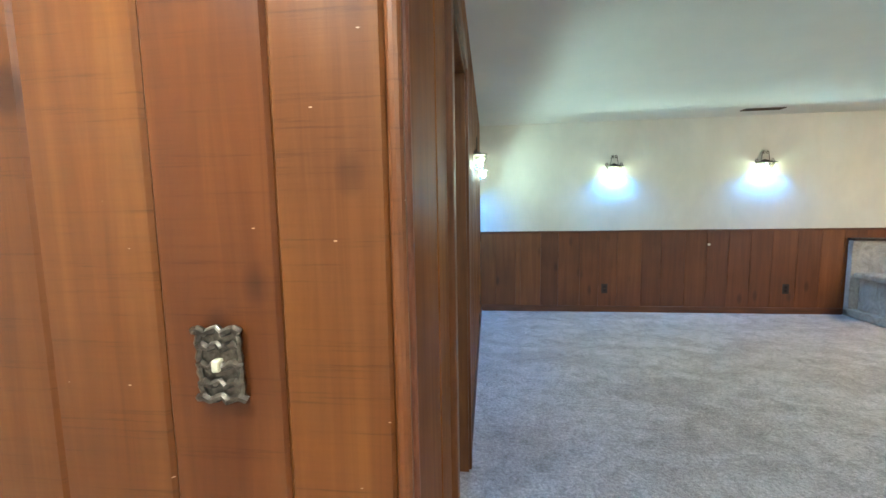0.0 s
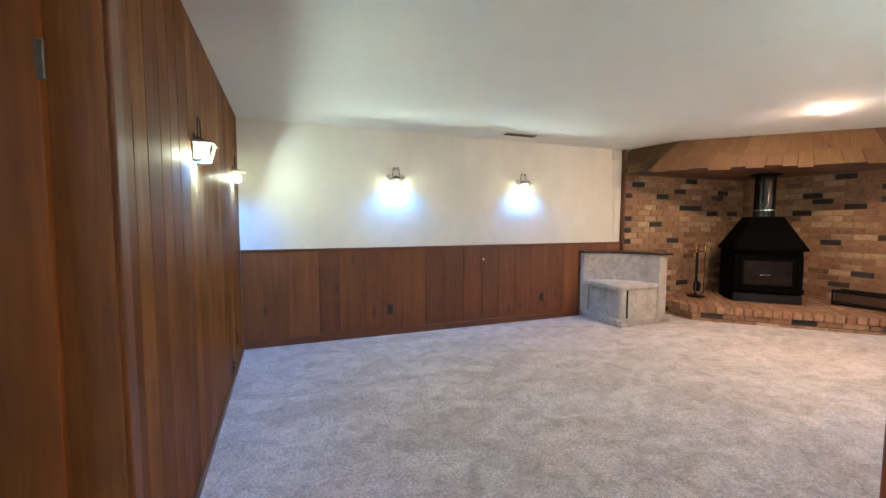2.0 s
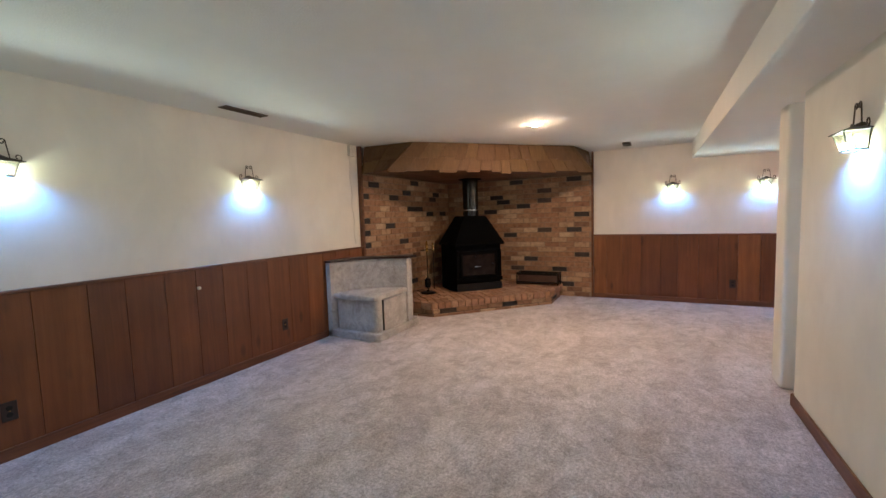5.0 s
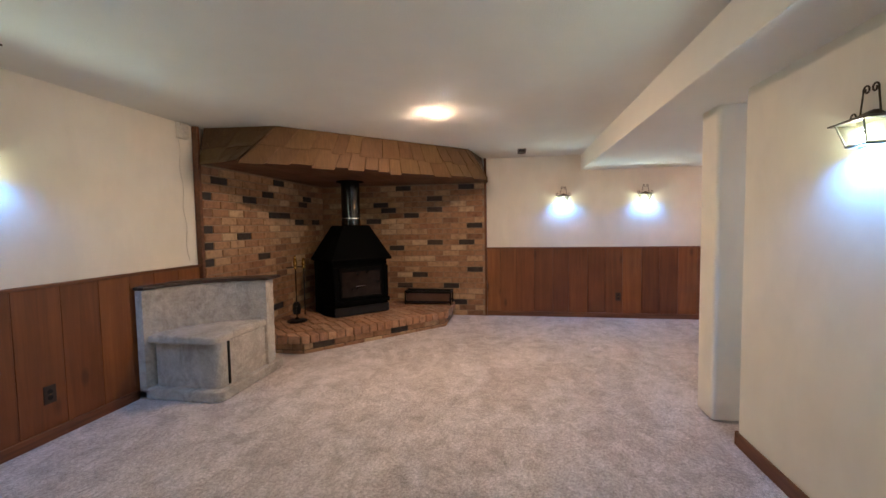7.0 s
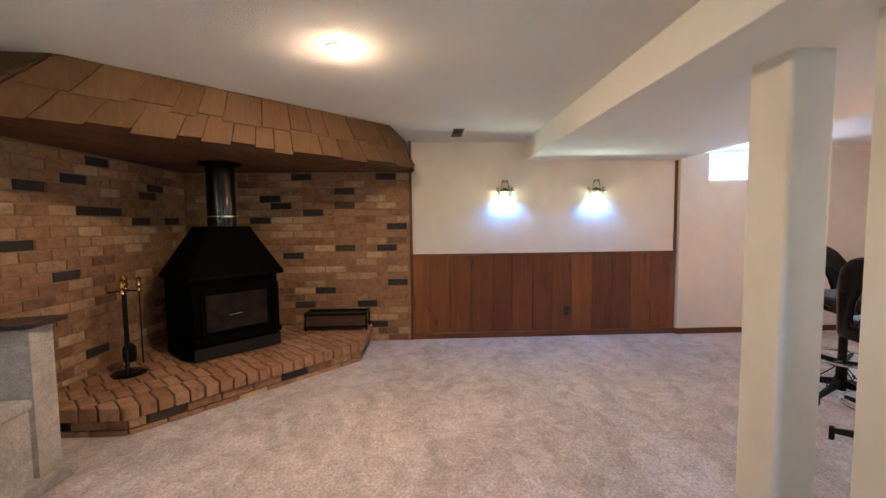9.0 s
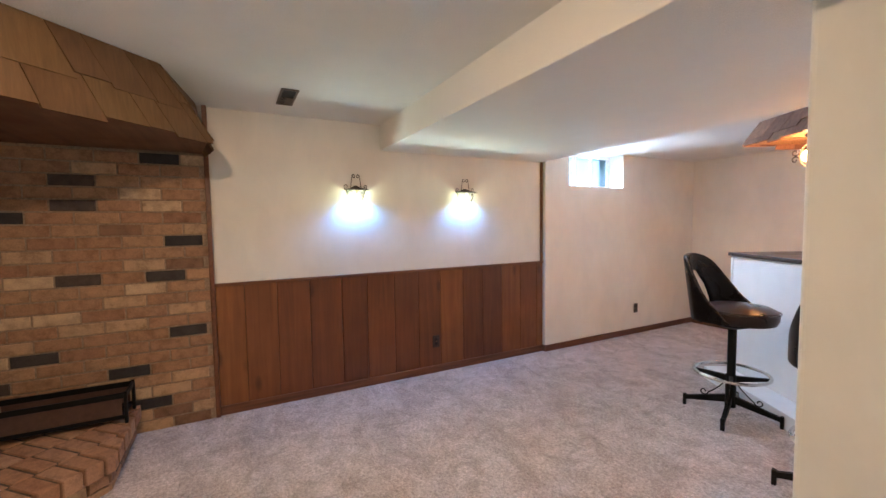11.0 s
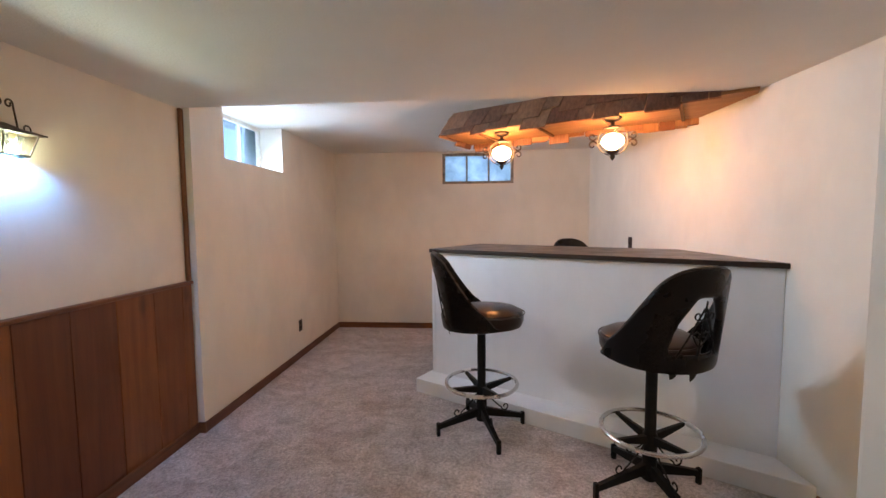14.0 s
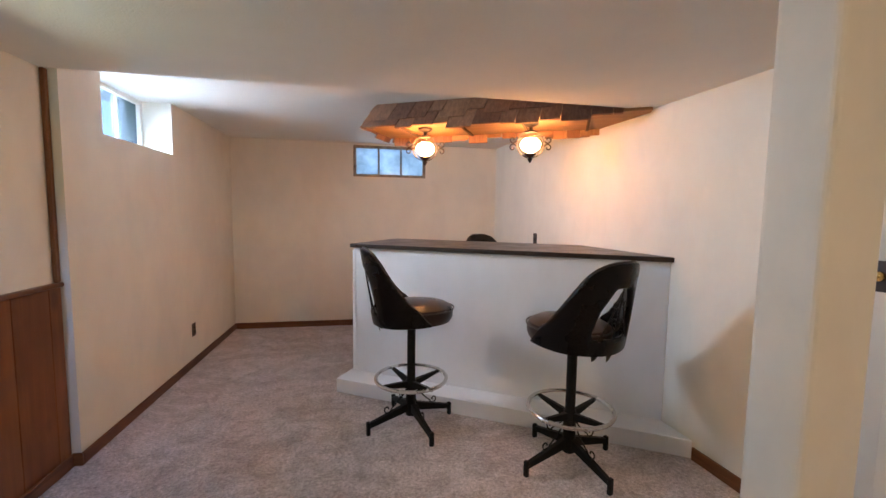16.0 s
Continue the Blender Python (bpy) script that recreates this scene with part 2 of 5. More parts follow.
GROOVE = plain("dark_groove", (0.045, 0.017, 0.009), 0.8)
SHAKE = timber("weathered_cedar_shake", (0.105, 0.056, 0.021), (0.132, 0.072, 0.027), (0.16, 0.09, 0.034), 2, 0.8, 1.5, False, 0.25)
SHAKE_BAR = timber("dark_cedar_shake", (0.14, 0.066, 0.038), (0.22, 0.108, 0.06), (0.3, 0.155, 0.088), 2, 0.75, 1.5, False, 0.4)
# orange copy of the canopy's shakes, with the globes' light in the colour
SHAKE_LIT = timber("globe_lit_cedar_shake", (0.26, 0.12, 0.045), (0.38, 0.18, 0.07), (0.46, 0.24, 0.1), 2, 0.7, 1.5, False, 0.3)
PLY = timber("stained_plywood", (0.10, 0.05, 0.02), (0.16, 0.082, 0.034), (0.2, 0.105, 0.045), 0, 0.6, 0.4, False, 0.1)
# canopy underside: the warm lamp light is put into this plywood's colour
PLY_LIT = timber("globe_lit_plywood", (0.3, 0.16, 0.065), (0.4, 0.22, 0.09), (0.46, 0.26, 0.11), 0, 0.6, 0.4, False, 0.1)
BRICK = brick_material("mixed_tan_brick", [
    (0.0, (0.31, 0.17, 0.092)), (0.2, (0.36, 0.212, 0.116)), (0.42, (0.32, 0.176, 0.098)),
    (0.6, (0.43, 0.28, 0.16)), (0.76, (0.28, 0.145, 0.082)), (0.85, (0.50, 0.355, 0.215)), (0.94, (0.21, 0.115, 0.068))])
BRICK_DARK = brick_material("charred_dark_brick", [
    (0.0, (0.032, 0.027, 0.027)), (0.55, (0.045, 0.035, 0.033)), (0.8, (0.07, 0.048, 0.04))])
HEARTH_BRICK = brick_material("orange_hearth_brick", [
    (0.0, (0.34, 0.18, 0.10)), (0.35, (0.38, 0.215, 0.125)), (0.62, (0.30, 0.152, 0.085)), (0.82, (0.42, 0.255, 0.155))])
MORTAR = plain("grey_brown_mortar", (0.27, 0.19, 0.125), 0.95, 0, 0.25, 60.0, 0.4, 0.004)
SOOTY_MORTAR = plain("dark_hearth_mortar", (0.085, 0.055, 0.036), 0.95, 0, 0.3, 60.0, 0.4, 0.004)
STOVE_BLACK = plain("matt_black_stove_iron", (0.0025, 0.0025, 0.0025), 0.85, shine=0.03)
STOVE_TRIM = plain("dark_grey_stove_trim", (0.012, 0.011, 0.012), 0.6, shine=0.2)
STOVE_GLASS = plain("sooty_stove_glass", (0.012, 0.0075, 0.006), 0.16, 0, 0.5, 8.0, 0.0, shine=0.2)
FLUE = plain("black_chrome_flue", (0.035, 0.034, 0.034), 0.16, 1.0, 0.15, 10.0, 0.05)
BRASS = plain("polished_brass", (0.75, 0.5, 0.18), 0.22, 1.0)
IRON = plain("black_wrought_iron", (0.007, 0.0065, 0.0065), 0.5, 0.3, shine=0.25)
LANTERN_BACK = plain("added_dark_lantern_back", (0.012, 0.01, 0.008), 0.8, 0.0, shine=0.1)
LANTERN_IRON = plain("dark_bronze_lantern_metal", (0.05, 0.038, 0.028), 0.45, 0.7)
CHROME = plain("scuffed_chrome_tube", (0.62, 0.61, 0.6), 0.24, 1.0, 0.1)
VINYL = plain("black_vinyl", (0.006, 0.005, 0.005), 0.26, 0, 0.3, 160.0, 0.12, 0.0006, 0.0, 0.2)
LAMP_BRONZE = plain("warm_bronze_lamp_metal", (0.07, 0.05, 0.036), 0.4, 0.7)
VINYL_SEAT = plain("dark_brown_vinyl_seat", (0.02, 0.0095, 0.007), 0.32, 0, 0.3, 120.0, 0.2, 0.0008, 0.0, 0.4)
PIPING = plain("black_piping", (0.03, 0.022, 0.02), 0.3)
TORN = plain("torn_lining_cloth", (0.02, 0.018, 0.017), 0.95)
PLATE = plain("dark_brown_outlet_plate", (0.022, 0.011, 0.008), 0.45)
SLOT = plain("black_slot", (0.004, 0.004, 0.004), 0.8)
PEWTER = plain("antiqued_pewter", (0.17, 0.145, 0.12), 0.35, 1.0, 0.5, 90.0, 0.8, 0.004)
IVORY = plain("ivory_plastic", (0.7, 0.64, 0.48), 0.35)
LAMINATE = plain("dark_walnut_laminate", (0.03, 0.021, 0.018), 0.34, 0, 0.12, 14.0, 0.05)
CAP_WOOD = plain("dark_stained_cap", (0.03, 0.016, 0.012), 0.4, 0, 0.4, 20.0)
VENT_METAL = plain("brown_painted_register", (0.10, 0.065, 0.04), 0.45, 0.2)
SENSOR = plain("off_white_plastic", (0.6, 0.58, 0.54), 0.45)
WINDOW_WOOD = plain("weathered_window_paint", (0.27, 0.22, 0.165), 0.7, 0, 0.45, 18.0, 0.3, 0.002)
HINGE = plain("worn_steel_hinge", (0.24, 0.2, 0.15), 0.35, 1.0)
CONCRETE = plain("window_well_concrete", (0.42, 0.42, 0.42), 0.9, 0, 0.25, 12.0, 0.4, 0.004)
BULB_COOL = glow("cool_white_bulb", (0.48, 0.69, 1.0), SCONCE_POWER)
BULB_WARM = glow("warm_white_bulb", (1.0, 0.64, 0.36), CEILING_POWER)
GLOBE_GLOW = glow("lit_opal_glass", (1.0, 0.44, 0.145), GLOBE_POWER)
HALL_GLOW = glow("hall_fill_glow", (1.0, 0.86, 0.68), HALL_POWER)
AMBER_GLASS = lamp_glass("amber_lantern_glass", (1.0, 0.69, 0.27), (0.030, 0.020, 0.007), 0.16, 0.01)
FRONT_GLASS = lamp_glass("pale_amber_lantern_glass", (1.0, 0.77, 0.38), (0.030, 0.021, 0.008), 0.72, 0.01)
FOOT_GLASS = lamp_glass("added_bluish_foot_glass", (0.70, 0.86, 1.0), (0.5, 0.72, 1.0), 0.85, 0.02)
CLEAR_GLASS = lamp_glass("clear_globe_glass", (0.97, 0.97, 0.96), (0.9, 0.9, 0.9), 0.997, 0.006)
PANE = lamp_glass("window_glass", (0.30, 0.36, 0.42), (0.1, 0.12, 0.15), 0.95, 0.02)
PANE_FROST = lamp_glass("frosted_window_glass", (0.6, 0.75, 0.9), (0.6, 0.75, 0.92), 0.08)
ft = PANE_FROST.node_tree
fn = noise_tex(ft, coords(ft, (1, 1, 1)), 7.0, 5, 0.6, 0.5)
fr = ramp(ft, fn, [(0.34, (0.36, 0.44, 0.52)), (0.52, (0.47, 0.57, 0.66)), (0.7, (0.6, 0.69, 0.77))])
ft.links.new(fr.outputs[0], next(n for n in ft.nodes if n.type == "BSDF_TRANSLUCENT").inputs["Color"])

# ---- building helpers ----


def box(bm, x0, x1, y0, y1, z0, z1, m=None):
    made = bmesh.ops.create_cube(bm, size=1, matrix=Matrix.Translation(((x0 + x1) / 2, (y0 + y1) / 2, (z0 + z1) / 2)) @ Matrix.Diagonal((x1 - x0, y1 - y0, z1 - z0, 1)))
    if m is not None:
        bmesh.ops.transform(bm, matrix=m, verts=made["verts"])
    return bm


def soften(bm, width, segments=1):
    bmesh.ops.bevel(bm, geom=bm.edges[:], offset=width, segments=segments, affect="EDGES", profile=0.5)
    return bm


def prism(bm, outline, z0, z1):
    """An upright prism over a plan outline."""
    low = [bm.verts.new((x, y, z0)) for x, y in outline]
    high = [bm.verts.new((x, y, z1)) for x, y in outline]
    bm.faces.new(high)
    bm.faces.new(low[::-1])
    for i in range(len(outline)):
        j = (i + 1) % len(outline)
        bm.faces.new((low[i], low[j], high[j], high[i]))
    bmesh.ops.recalc_face_normals(bm, faces=bm.faces[:])
    return bm


def loft(bm, rings, closed_ends=True):
    """Joins rings of equal length into one skin."""
    rows = [[bm.verts.new(p) for p in ring] for ring in rings]
    n = len(rows[0])
    for a, b in zip(rows, rows[1:]):
        for i in range(n):
            bm.faces.new((a[i], a[(i + 1) % n], b[(i + 1) % n], b[i]))
    if closed_ends:
        bm.faces.new(rows[0][::-1])
        bm.faces.new(rows[-1])
    bmesh.ops.recalc_face_normals(bm, faces=bm.faces[:])
    return bm


def lathe(bm, profile, n=24, centre=(0, 0)):
    """Turns a profile of (radius, height) about an upright axis."""
    rings = [[(centre[0] + r * math.cos(2 * math.pi * i / n), centre[1] + r * math.sin(2 * math.pi * i / n), z) for i in range(n)] for r, z in profile]
    return loft(bm, rings)


def tube(bm, points, radius, n=8, closed=False):
    """A round bar along points."""
    pts = [Vector(p) for p in points]
    rings = []
    up = Vector((0.13, 0.31, 0.94)).normalized()
    for i, p in enumerate(pts):
        if closed:
            d = pts[(i + 1) % len(pts)] - pts[i - 1]
        else:
            d = pts[min(i + 1, len(pts) - 1)] - pts[max(i - 1, 0)]
        d.normalize()
        side = d.cross(up)
        if side.length < 0.05:
            side = d.cross(Vector((1, 0, 0)))
        side.normalize()
        upp = side.cross(d)
        rings.append([p + radius * (math.cos(2 * math.pi * k / n) * side + math.sin(2 * math.pi * k / n) * upp) for k in range(n)])
    if closed:
        rings.append(rings[0])
        loft(bm, rings, False)
        bmesh.ops.remove_doubles(bm, verts=bm.verts[:], dist=1e-6)
        return bm
    return loft(bm, rings)


def arc(cx, cy, r, a0, a1, n=10):
    return [(cx + r * math.cos(radians(a0 + (a1 - a0) * i / n)), cy + r * math.sin(radians(a0 + (a1 - a0) * i / n))) for i in range(n + 1)]


def spiral(cx, cy, r0, r1, a0, a1, n=18):
    return [(cx + (r0 + (r1 - r0) * i / n) * math.cos(radians(a0 + (a1 - a0) * i / n)), cy + (r0 + (r1 - r0) * i / n) * math.sin(radians(a0 + (a1 - a0) * i / n))) for i in range(n + 1)]


def shaded(ob, angle=35):
    """Smooth faces with sharp edges kept."""
    me = ob.data
    for f in me.polygons:
        f.use_smooth = True
    me.set_sharp_from_angle(angle=radians(angle))
    return ob


def mesh_of(name, bm, material):
    me = bpy.data.meshes.new(name)
    bm.to_mesh(me)
    bm.free()
    me.materials.append(material)
    return me


def part(name, bm, material, parent, label="", smooth=False):
    ob = new(name, mesh_of(name, bm, material))
    ob.parent = parent
    if label:
        tagged(ob, label)
    return shaded(ob) if smooth else ob


def thing(name, label, category, m=None, group=""):
    """An empty at the thing's base that carries its parts."""
    ob = new(name)
    ob.empty_display_size = 0.1
    if m is not None:
        ob.matrix_world = m
    return tagged(ob, label, category, group)


def single(name, bm, material, label, category, m=None, group="", smooth=False):
    ob = new(name, mesh_of(name, bm, material))
    if m is not None:
        ob.matrix_world = m
    if smooth:
        shaded(ob)
    return tagged(ob, label, category, group)


def structure(name, bm, material, label, category="wall"):
    return tagged(new(name, mesh_of(name, bm, material)), label, category, "", "structure")


def blocks(*boxes):
    bm = bmesh.new()
    for b in boxes:
        box(bm, *b)
    return bm


# ---- the plan ----
WEST, EAST, NORTH, SOUTH = -0.25, 7.19, 5.16, 0.91
CEILING, SOFFIT, BAR_CEILING = 2.29, 2.07, 2.22
RAIL = 1.0                          # top of the wainscot
SOFFIT_NORTH, SOFFIT_SOUTH = 1.27, -0.545
BAR_EAST, BAR_SOUTH = 7.13, -3.2
JOG = -0.56                         # where the bar's wall steps out
DOOR_A, DOOR_B, DOOR_TOP = 1.22, 1.97, 1.93
ENTRY = 0.60                        # face of the panelled entry wall


def bar_west(y):
    """The bar room's west wall leans a little off the square."""
    return 3.73 + 0.063 * (0.77 - y)


floor = structure("floor", blocks((-2.6, 7.9, -3.8, 5.5, -0.1, 0.0)), CARPET, "beige plush wall-to-wall carpet with vacuum marks", "carpet")
ceiling = structure("ceiling", blocks((-2.6, 7.6, SOFFIT_NORTH, 5.5, CEILING, CEILING + 0.1), (-2.6, 0.83, -1.6, SOFFIT_NORTH, CEILING, CEILING + 0.1)), CEILING_PAINT, "off-white stippled basement ceiling", "ceiling")
ceiling_bar = structure("ceiling_bar", blocks((3.5, 7.6, -3.6, SOFFIT_SOUTH, BAR_CEILING, BAR_CEILING + 0.19)), CEILING_PAINT, "off-white stippled ceiling over the bar corner", "ceiling")
soffit = structure("soffit", soften(blocks((0.83, 7.6, SOFFIT_SOUTH, SOFFIT_NORTH, SOFFIT, CEILING + 0.1)), 0.006, 2), CEILING_PAINT, "boxed-in ceiling soffit with a stippled finish", "soffit")

wall_north = structure("wall_north", blocks((-2.6, 7.6, NORTH, NORTH + 0.15, 0, CEILING + 0.1)), WALL_PAINT, "cream painted wall above stained cedar wainscot")
wall_west = structure("wall_west", blocks((WEST - 0.14, WEST - 0.02, ENTRY + 0.02, DOOR_A, 0, CEILING + 0.05), (WEST - 0.14, WEST - 0.02, DOOR_B, NORTH, 0, CEILING + 0.05), (WEST - 0.14, WEST - 0.02, DOOR_A, DOOR_B, DOOR_TOP, CEILING + 0.05)), GROOVE, "full-height stained cedar plank wall with a doorway")
wall_entry = structure("wall_entry", blocks((-1.5, WEST - 0.14, ENTRY + 0.02, ENTRY + 0.12, 0, CEILING + 0.05)), GROOVE, "varnished pine plank wall at the foot of the hall")
wall_east = structure("wall_east", blocks((EAST, EAST + 0.15, JOG, NORTH, 0, CEILING + 0.05)), WALL_PAINT, "cream painted wall above stained cedar wainscot")
W1A, W1B, W1Z = -0.90, -1.78, 1.82
wall_bar_east = structure("wall_bar_east", blocks(
    (BAR_EAST, BAR_EAST + 0.36, W1A, JOG, 0, BAR_CEILING + 0.05), (BAR_EAST, BAR_EAST + 0.36, BAR_SOUTH, W1B, 0, BAR_CEILING + 0.05),
    (BAR_EAST, BAR_EAST + 0.36, W1B, W1A, 0, W1Z)), WALL_PAINT, "cream painted wall with a high basement window")
W2A, W2B, W2Z0, W2Z1 = 4.89, 5.765, 1.82, 2.195
wall_bar_south = structure("wall_bar_south", blocks(
    (3.7, W2A, BAR_SOUTH - 0.2, BAR_SOUTH, 0, BAR_CEILING + 0.05), (W2B, BAR_EAST + 0.36, BAR_SOUTH - 0.2, BAR_SOUTH, 0, BAR_CEILING + 0.05),
    (W2A, W2B, BAR_SOUTH - 0.2, BAR_SOUTH, 0, W2Z0), (W2A, W2B, BAR_SOUTH - 0.2, BAR_SOUTH, W2Z1, BAR_CEILING + 0.05)), WALL_PAINT, "cream painted wall with a frosted basement window")
bm = prism(bmesh.new(), [(bar_west(0.77), 0.77), (bar_west(BAR_SOUTH), BAR_SOUTH), (3.55, BAR_SOUTH), (3.55, 0.77)], 0, BAR_CEILING + 0.05)
wall_bar_west = structure("wall_bar_west", bm, WALL_PAINT, "cream painted wall lit warm by the globe lamps")
wall_south = structure("wall_south", soften(blocks((0.82, 3.805, SOUTH - 0.14, SOUTH, 0, SOFFIT + 0.02)), 0.006, 2), WALL_PAINT, "plain cream painted partition wall")
post = structure("post", soften(blocks((4.107, 4.335, 0.72, 0.92, 0, SOFFIT + 0.02)), 0.024, 4), WALL_PAINT, "cream painted square boxed-in post", "post")
jamb = structure("trim_jamb", soften(blocks((0.798, 0.82, SOUTH - 0.16, SOUTH + 0.012, 0, CEILING)), 0.003), OAK, "red oak board capping the partition's end", "trim")

# the hall behind the start, and the room behind the door
structure("wall_hall", blocks((-1.6, -1.5, -1.5, ENTRY + 0.12, 0, CEILING + 0.05), (-1.6, 1.5, -1.6, -1.5, 0, CEILING + 0.05), (1.4, 1.5, -1.5, SOUTH - 0.14, 0, CEILING + 0.05), (0.7, 1.5, -1.5, SOUTH - 0.14, CEILING, CEILING + 0.1)), WALL_PAINT, "plain cream hall walls")
structure("wall_side_room", blocks((-2.6, -2.5, ENTRY + 0.12, NORTH, 0, CEILING + 0.05), (-2.5, WEST - 0.14, 3.4, 3.5, 0, CEILING + 0.05)), WALL_PAINT, "plain walls of the dark side room")

# ---- wall lanterns and lamps ----


def wall_lantern(m, made=[]):
    """Half lantern against a wall; local +y points away from the wall, z = 0 at the lantern's foot."""
    if made:
        return copy_thing(made[0], m)
    root = thing("wall_lantern", "dark bronze half-lantern wall sconce with amber glass, lit", "wall lamp", None, "wall lanterns")
    top, low, zb, zt, depth_t, depth_l = 0.105, 0.074, 0.034, 0.125, 0.118, 0.085
    # back made full width and near black, hides the glaring wall by the bulb
    bm = loft(bmesh.new(), [[(-low, 0, zb - 0.004), (low, 0, zb - 0.004), (low, 0.004, zb - 0.004), (-low, 0.004, zb - 0.004)],
                            [(-top, 0, zt + 0.01), (top, 0, zt + 0.01), (top, 0.004, zt + 0.01), (-top, 0.004, zt + 0.01)]])
    part("backplate", bm, LANTERN_BACK, root)
    # pitched cap with a small peak
    bm = bmesh.new()
    w, d = 0.128, 0.13
    loft(bm, [[(-w, 0, zt), (w, 0, zt), (w * 0.93, d, zt - 0.004), (-w * 0.93, d, zt - 0.004)],
              [(-w, 0, zt + 0.006), (w, 0, zt + 0.006), (w * 0.93, d, zt + 0.002), (-w * 0.93, d, zt + 0.002)],
              [(-0.05, 0, zt + 0.022), (0.05, 0, zt + 0.022), (0.04, 0.07, zt + 0.022), (-0.04, 0.07, zt + 0.022)],
              [(-0.012, 0, zt + 0.044), (0.012, 0, zt + 0.044), (0.008, 0.02, zt + 0.044), (-0.008, 0.02, zt + 0.044)]])
    part("cap", bm, LANTERN_IRON, root)
    corners_t = [(-top, 0.004), (-top * 0.8, depth_t), (top * 0.8, depth_t), (top, 0.004)]
    corners_l = [(-low, 0.004), (-low * 0.8, depth_l), (low * 0.8, depth_l), (low, 0.004)]
    for a, b in zip(corners_t, corners_l):
        part("corner_bar", tube(bmesh.new(), [(*b, zb), (*a, zt)], 0.0045, 6), LANTERN_IRON, root)
    part("foot_frame", tube(bmesh.new(), [(*p, zb) for p in corners_l], 0.006, 6), LANTERN_IRON, root)
    for i in range(3):
        bm = bmesh.new()
        quad = [Vector((*corners_l[i], zb + 0.003)), Vector((*corners_l[i + 1], zb + 0.003)), Vector((*corners_t[i + 1], zt - 0.002)), Vector((*corners_t[i], zt - 0.002))]
        bm.faces.new([bm.verts.new(p) for p in quad])
        part("glass_pane", bm, FRONT_GLASS if i == 1 else AMBER_GLASS, root, "amber glass pane")
    # added pane: weakens the bulb's spot on the wall and turns it blue
    part("foot_glass", prism(bmesh.new(), [(-0.068, 0.008), (0.068, 0.008), (0.055, 0.082), (-0.055, 0.082)], zb + 0.001, zb + 0.003), FOOT_GLASS, root, "added bluish glass foot that tints the light below")
    # scrollwork on the cap
    z0 = zt + 0.03
    for s in (-1, 1):
        pts = [(s * 0.06, z0 - 0.018), (s * 0.053, z0 + 0.03), (s * 0.043, z0 + 0.09)] + [(s * (0.024 + x), z0 + 0.094 + y) for x, y in spiral(0, 0, 0.02, 0.007, 0, 400, 18)]
        part("scroll", tube(bmesh.new(), [(x, 0.03, z) for x, z in pts], 0.0042, 6), LANTERN_IRON, root)
        ear = spiral(0, 0, 0.026, 0.008, -90, 250, 16)
        part("scroll", tube(bmesh.new(), [(s * (0.108 + x), 0.02, zt + 0.032 + y) for x, y in ear], 0.0038, 6), LANTERN_IRON, root)
    part("socket", lathe(bmesh.new(), [(0.016, zt - 0.004), (0.016, 0.098), (0.012, 0.09)], 12, (0, 0.068)), IVORY, root)
    bulb = bmesh.new()
    bmesh.ops.create_uvsphere(bulb, u_segments=14, v_segments=10, radius=0.021, matrix=Matrix.Translation((0, 0.066, 0.058)))
    part("bulb", bulb, BULB_COOL, root, "lit cool white bulb", True)
    for o in root.children:
        o.data.transform(Matrix.Diagonal((0.76, 0.76, 0.93, 1)))
    root.matrix_world = m
    made.append(root)
    return root


LANTERN_Z = 1.60
for x in (1.335, 2.985):
    wall_lantern(pose(x, NORTH, LANTERN_Z + 0.038, 0, 0, 180))
for y in (1.505, 0.425):
    wall_lantern(pose(EAST, y, LANTERN_Z, 0, 0, 90))
for y, z in ((3.06, 1.56), (4.64, 1.595)):
    wall_lantern(pose(WEST + 0.001, y, z, 0, 0, -90))
wall_lantern(pose(2.96, SOUTH, LANTERN_Z - 0.03, 0, 0, 0))

light = thing("ceiling_light", "round recessed ceiling light with a glowing warm bulb", "ceiling light", pose(4.70, 2.87, CEILING))
part("trim_ring", lathe(bmesh.new(), [(0.09, 0.0), (0.0895, -0.003), (0.086, -0.0042), (0.05, -0.003), (0.046, -0.0015), (0.001, -0.001)], 32), TRIM_WHITE, light, "white trim ring", True)
part("bulb", lathe(bmesh.new(), [(0.036, -0.002), (0.037, -0.006), (0.034, -0.011), (0.026, -0.016), (0.013, -0.019), (0.001, -0.02)], 24), BULB_WARM, light, "lit warm bulb", True)

# two unseen lamps, added behind the start to light the entry planks
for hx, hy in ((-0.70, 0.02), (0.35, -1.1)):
    hall = thing("hall_light", "plain round fill light added out of view in the hall, lit", "ceiling light", pose(hx, hy, CEILING), "hall lights")
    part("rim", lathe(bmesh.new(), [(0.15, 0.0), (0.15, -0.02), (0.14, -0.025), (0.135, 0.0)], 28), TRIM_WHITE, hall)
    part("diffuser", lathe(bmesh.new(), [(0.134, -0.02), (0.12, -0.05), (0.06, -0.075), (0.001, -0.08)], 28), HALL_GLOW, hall)

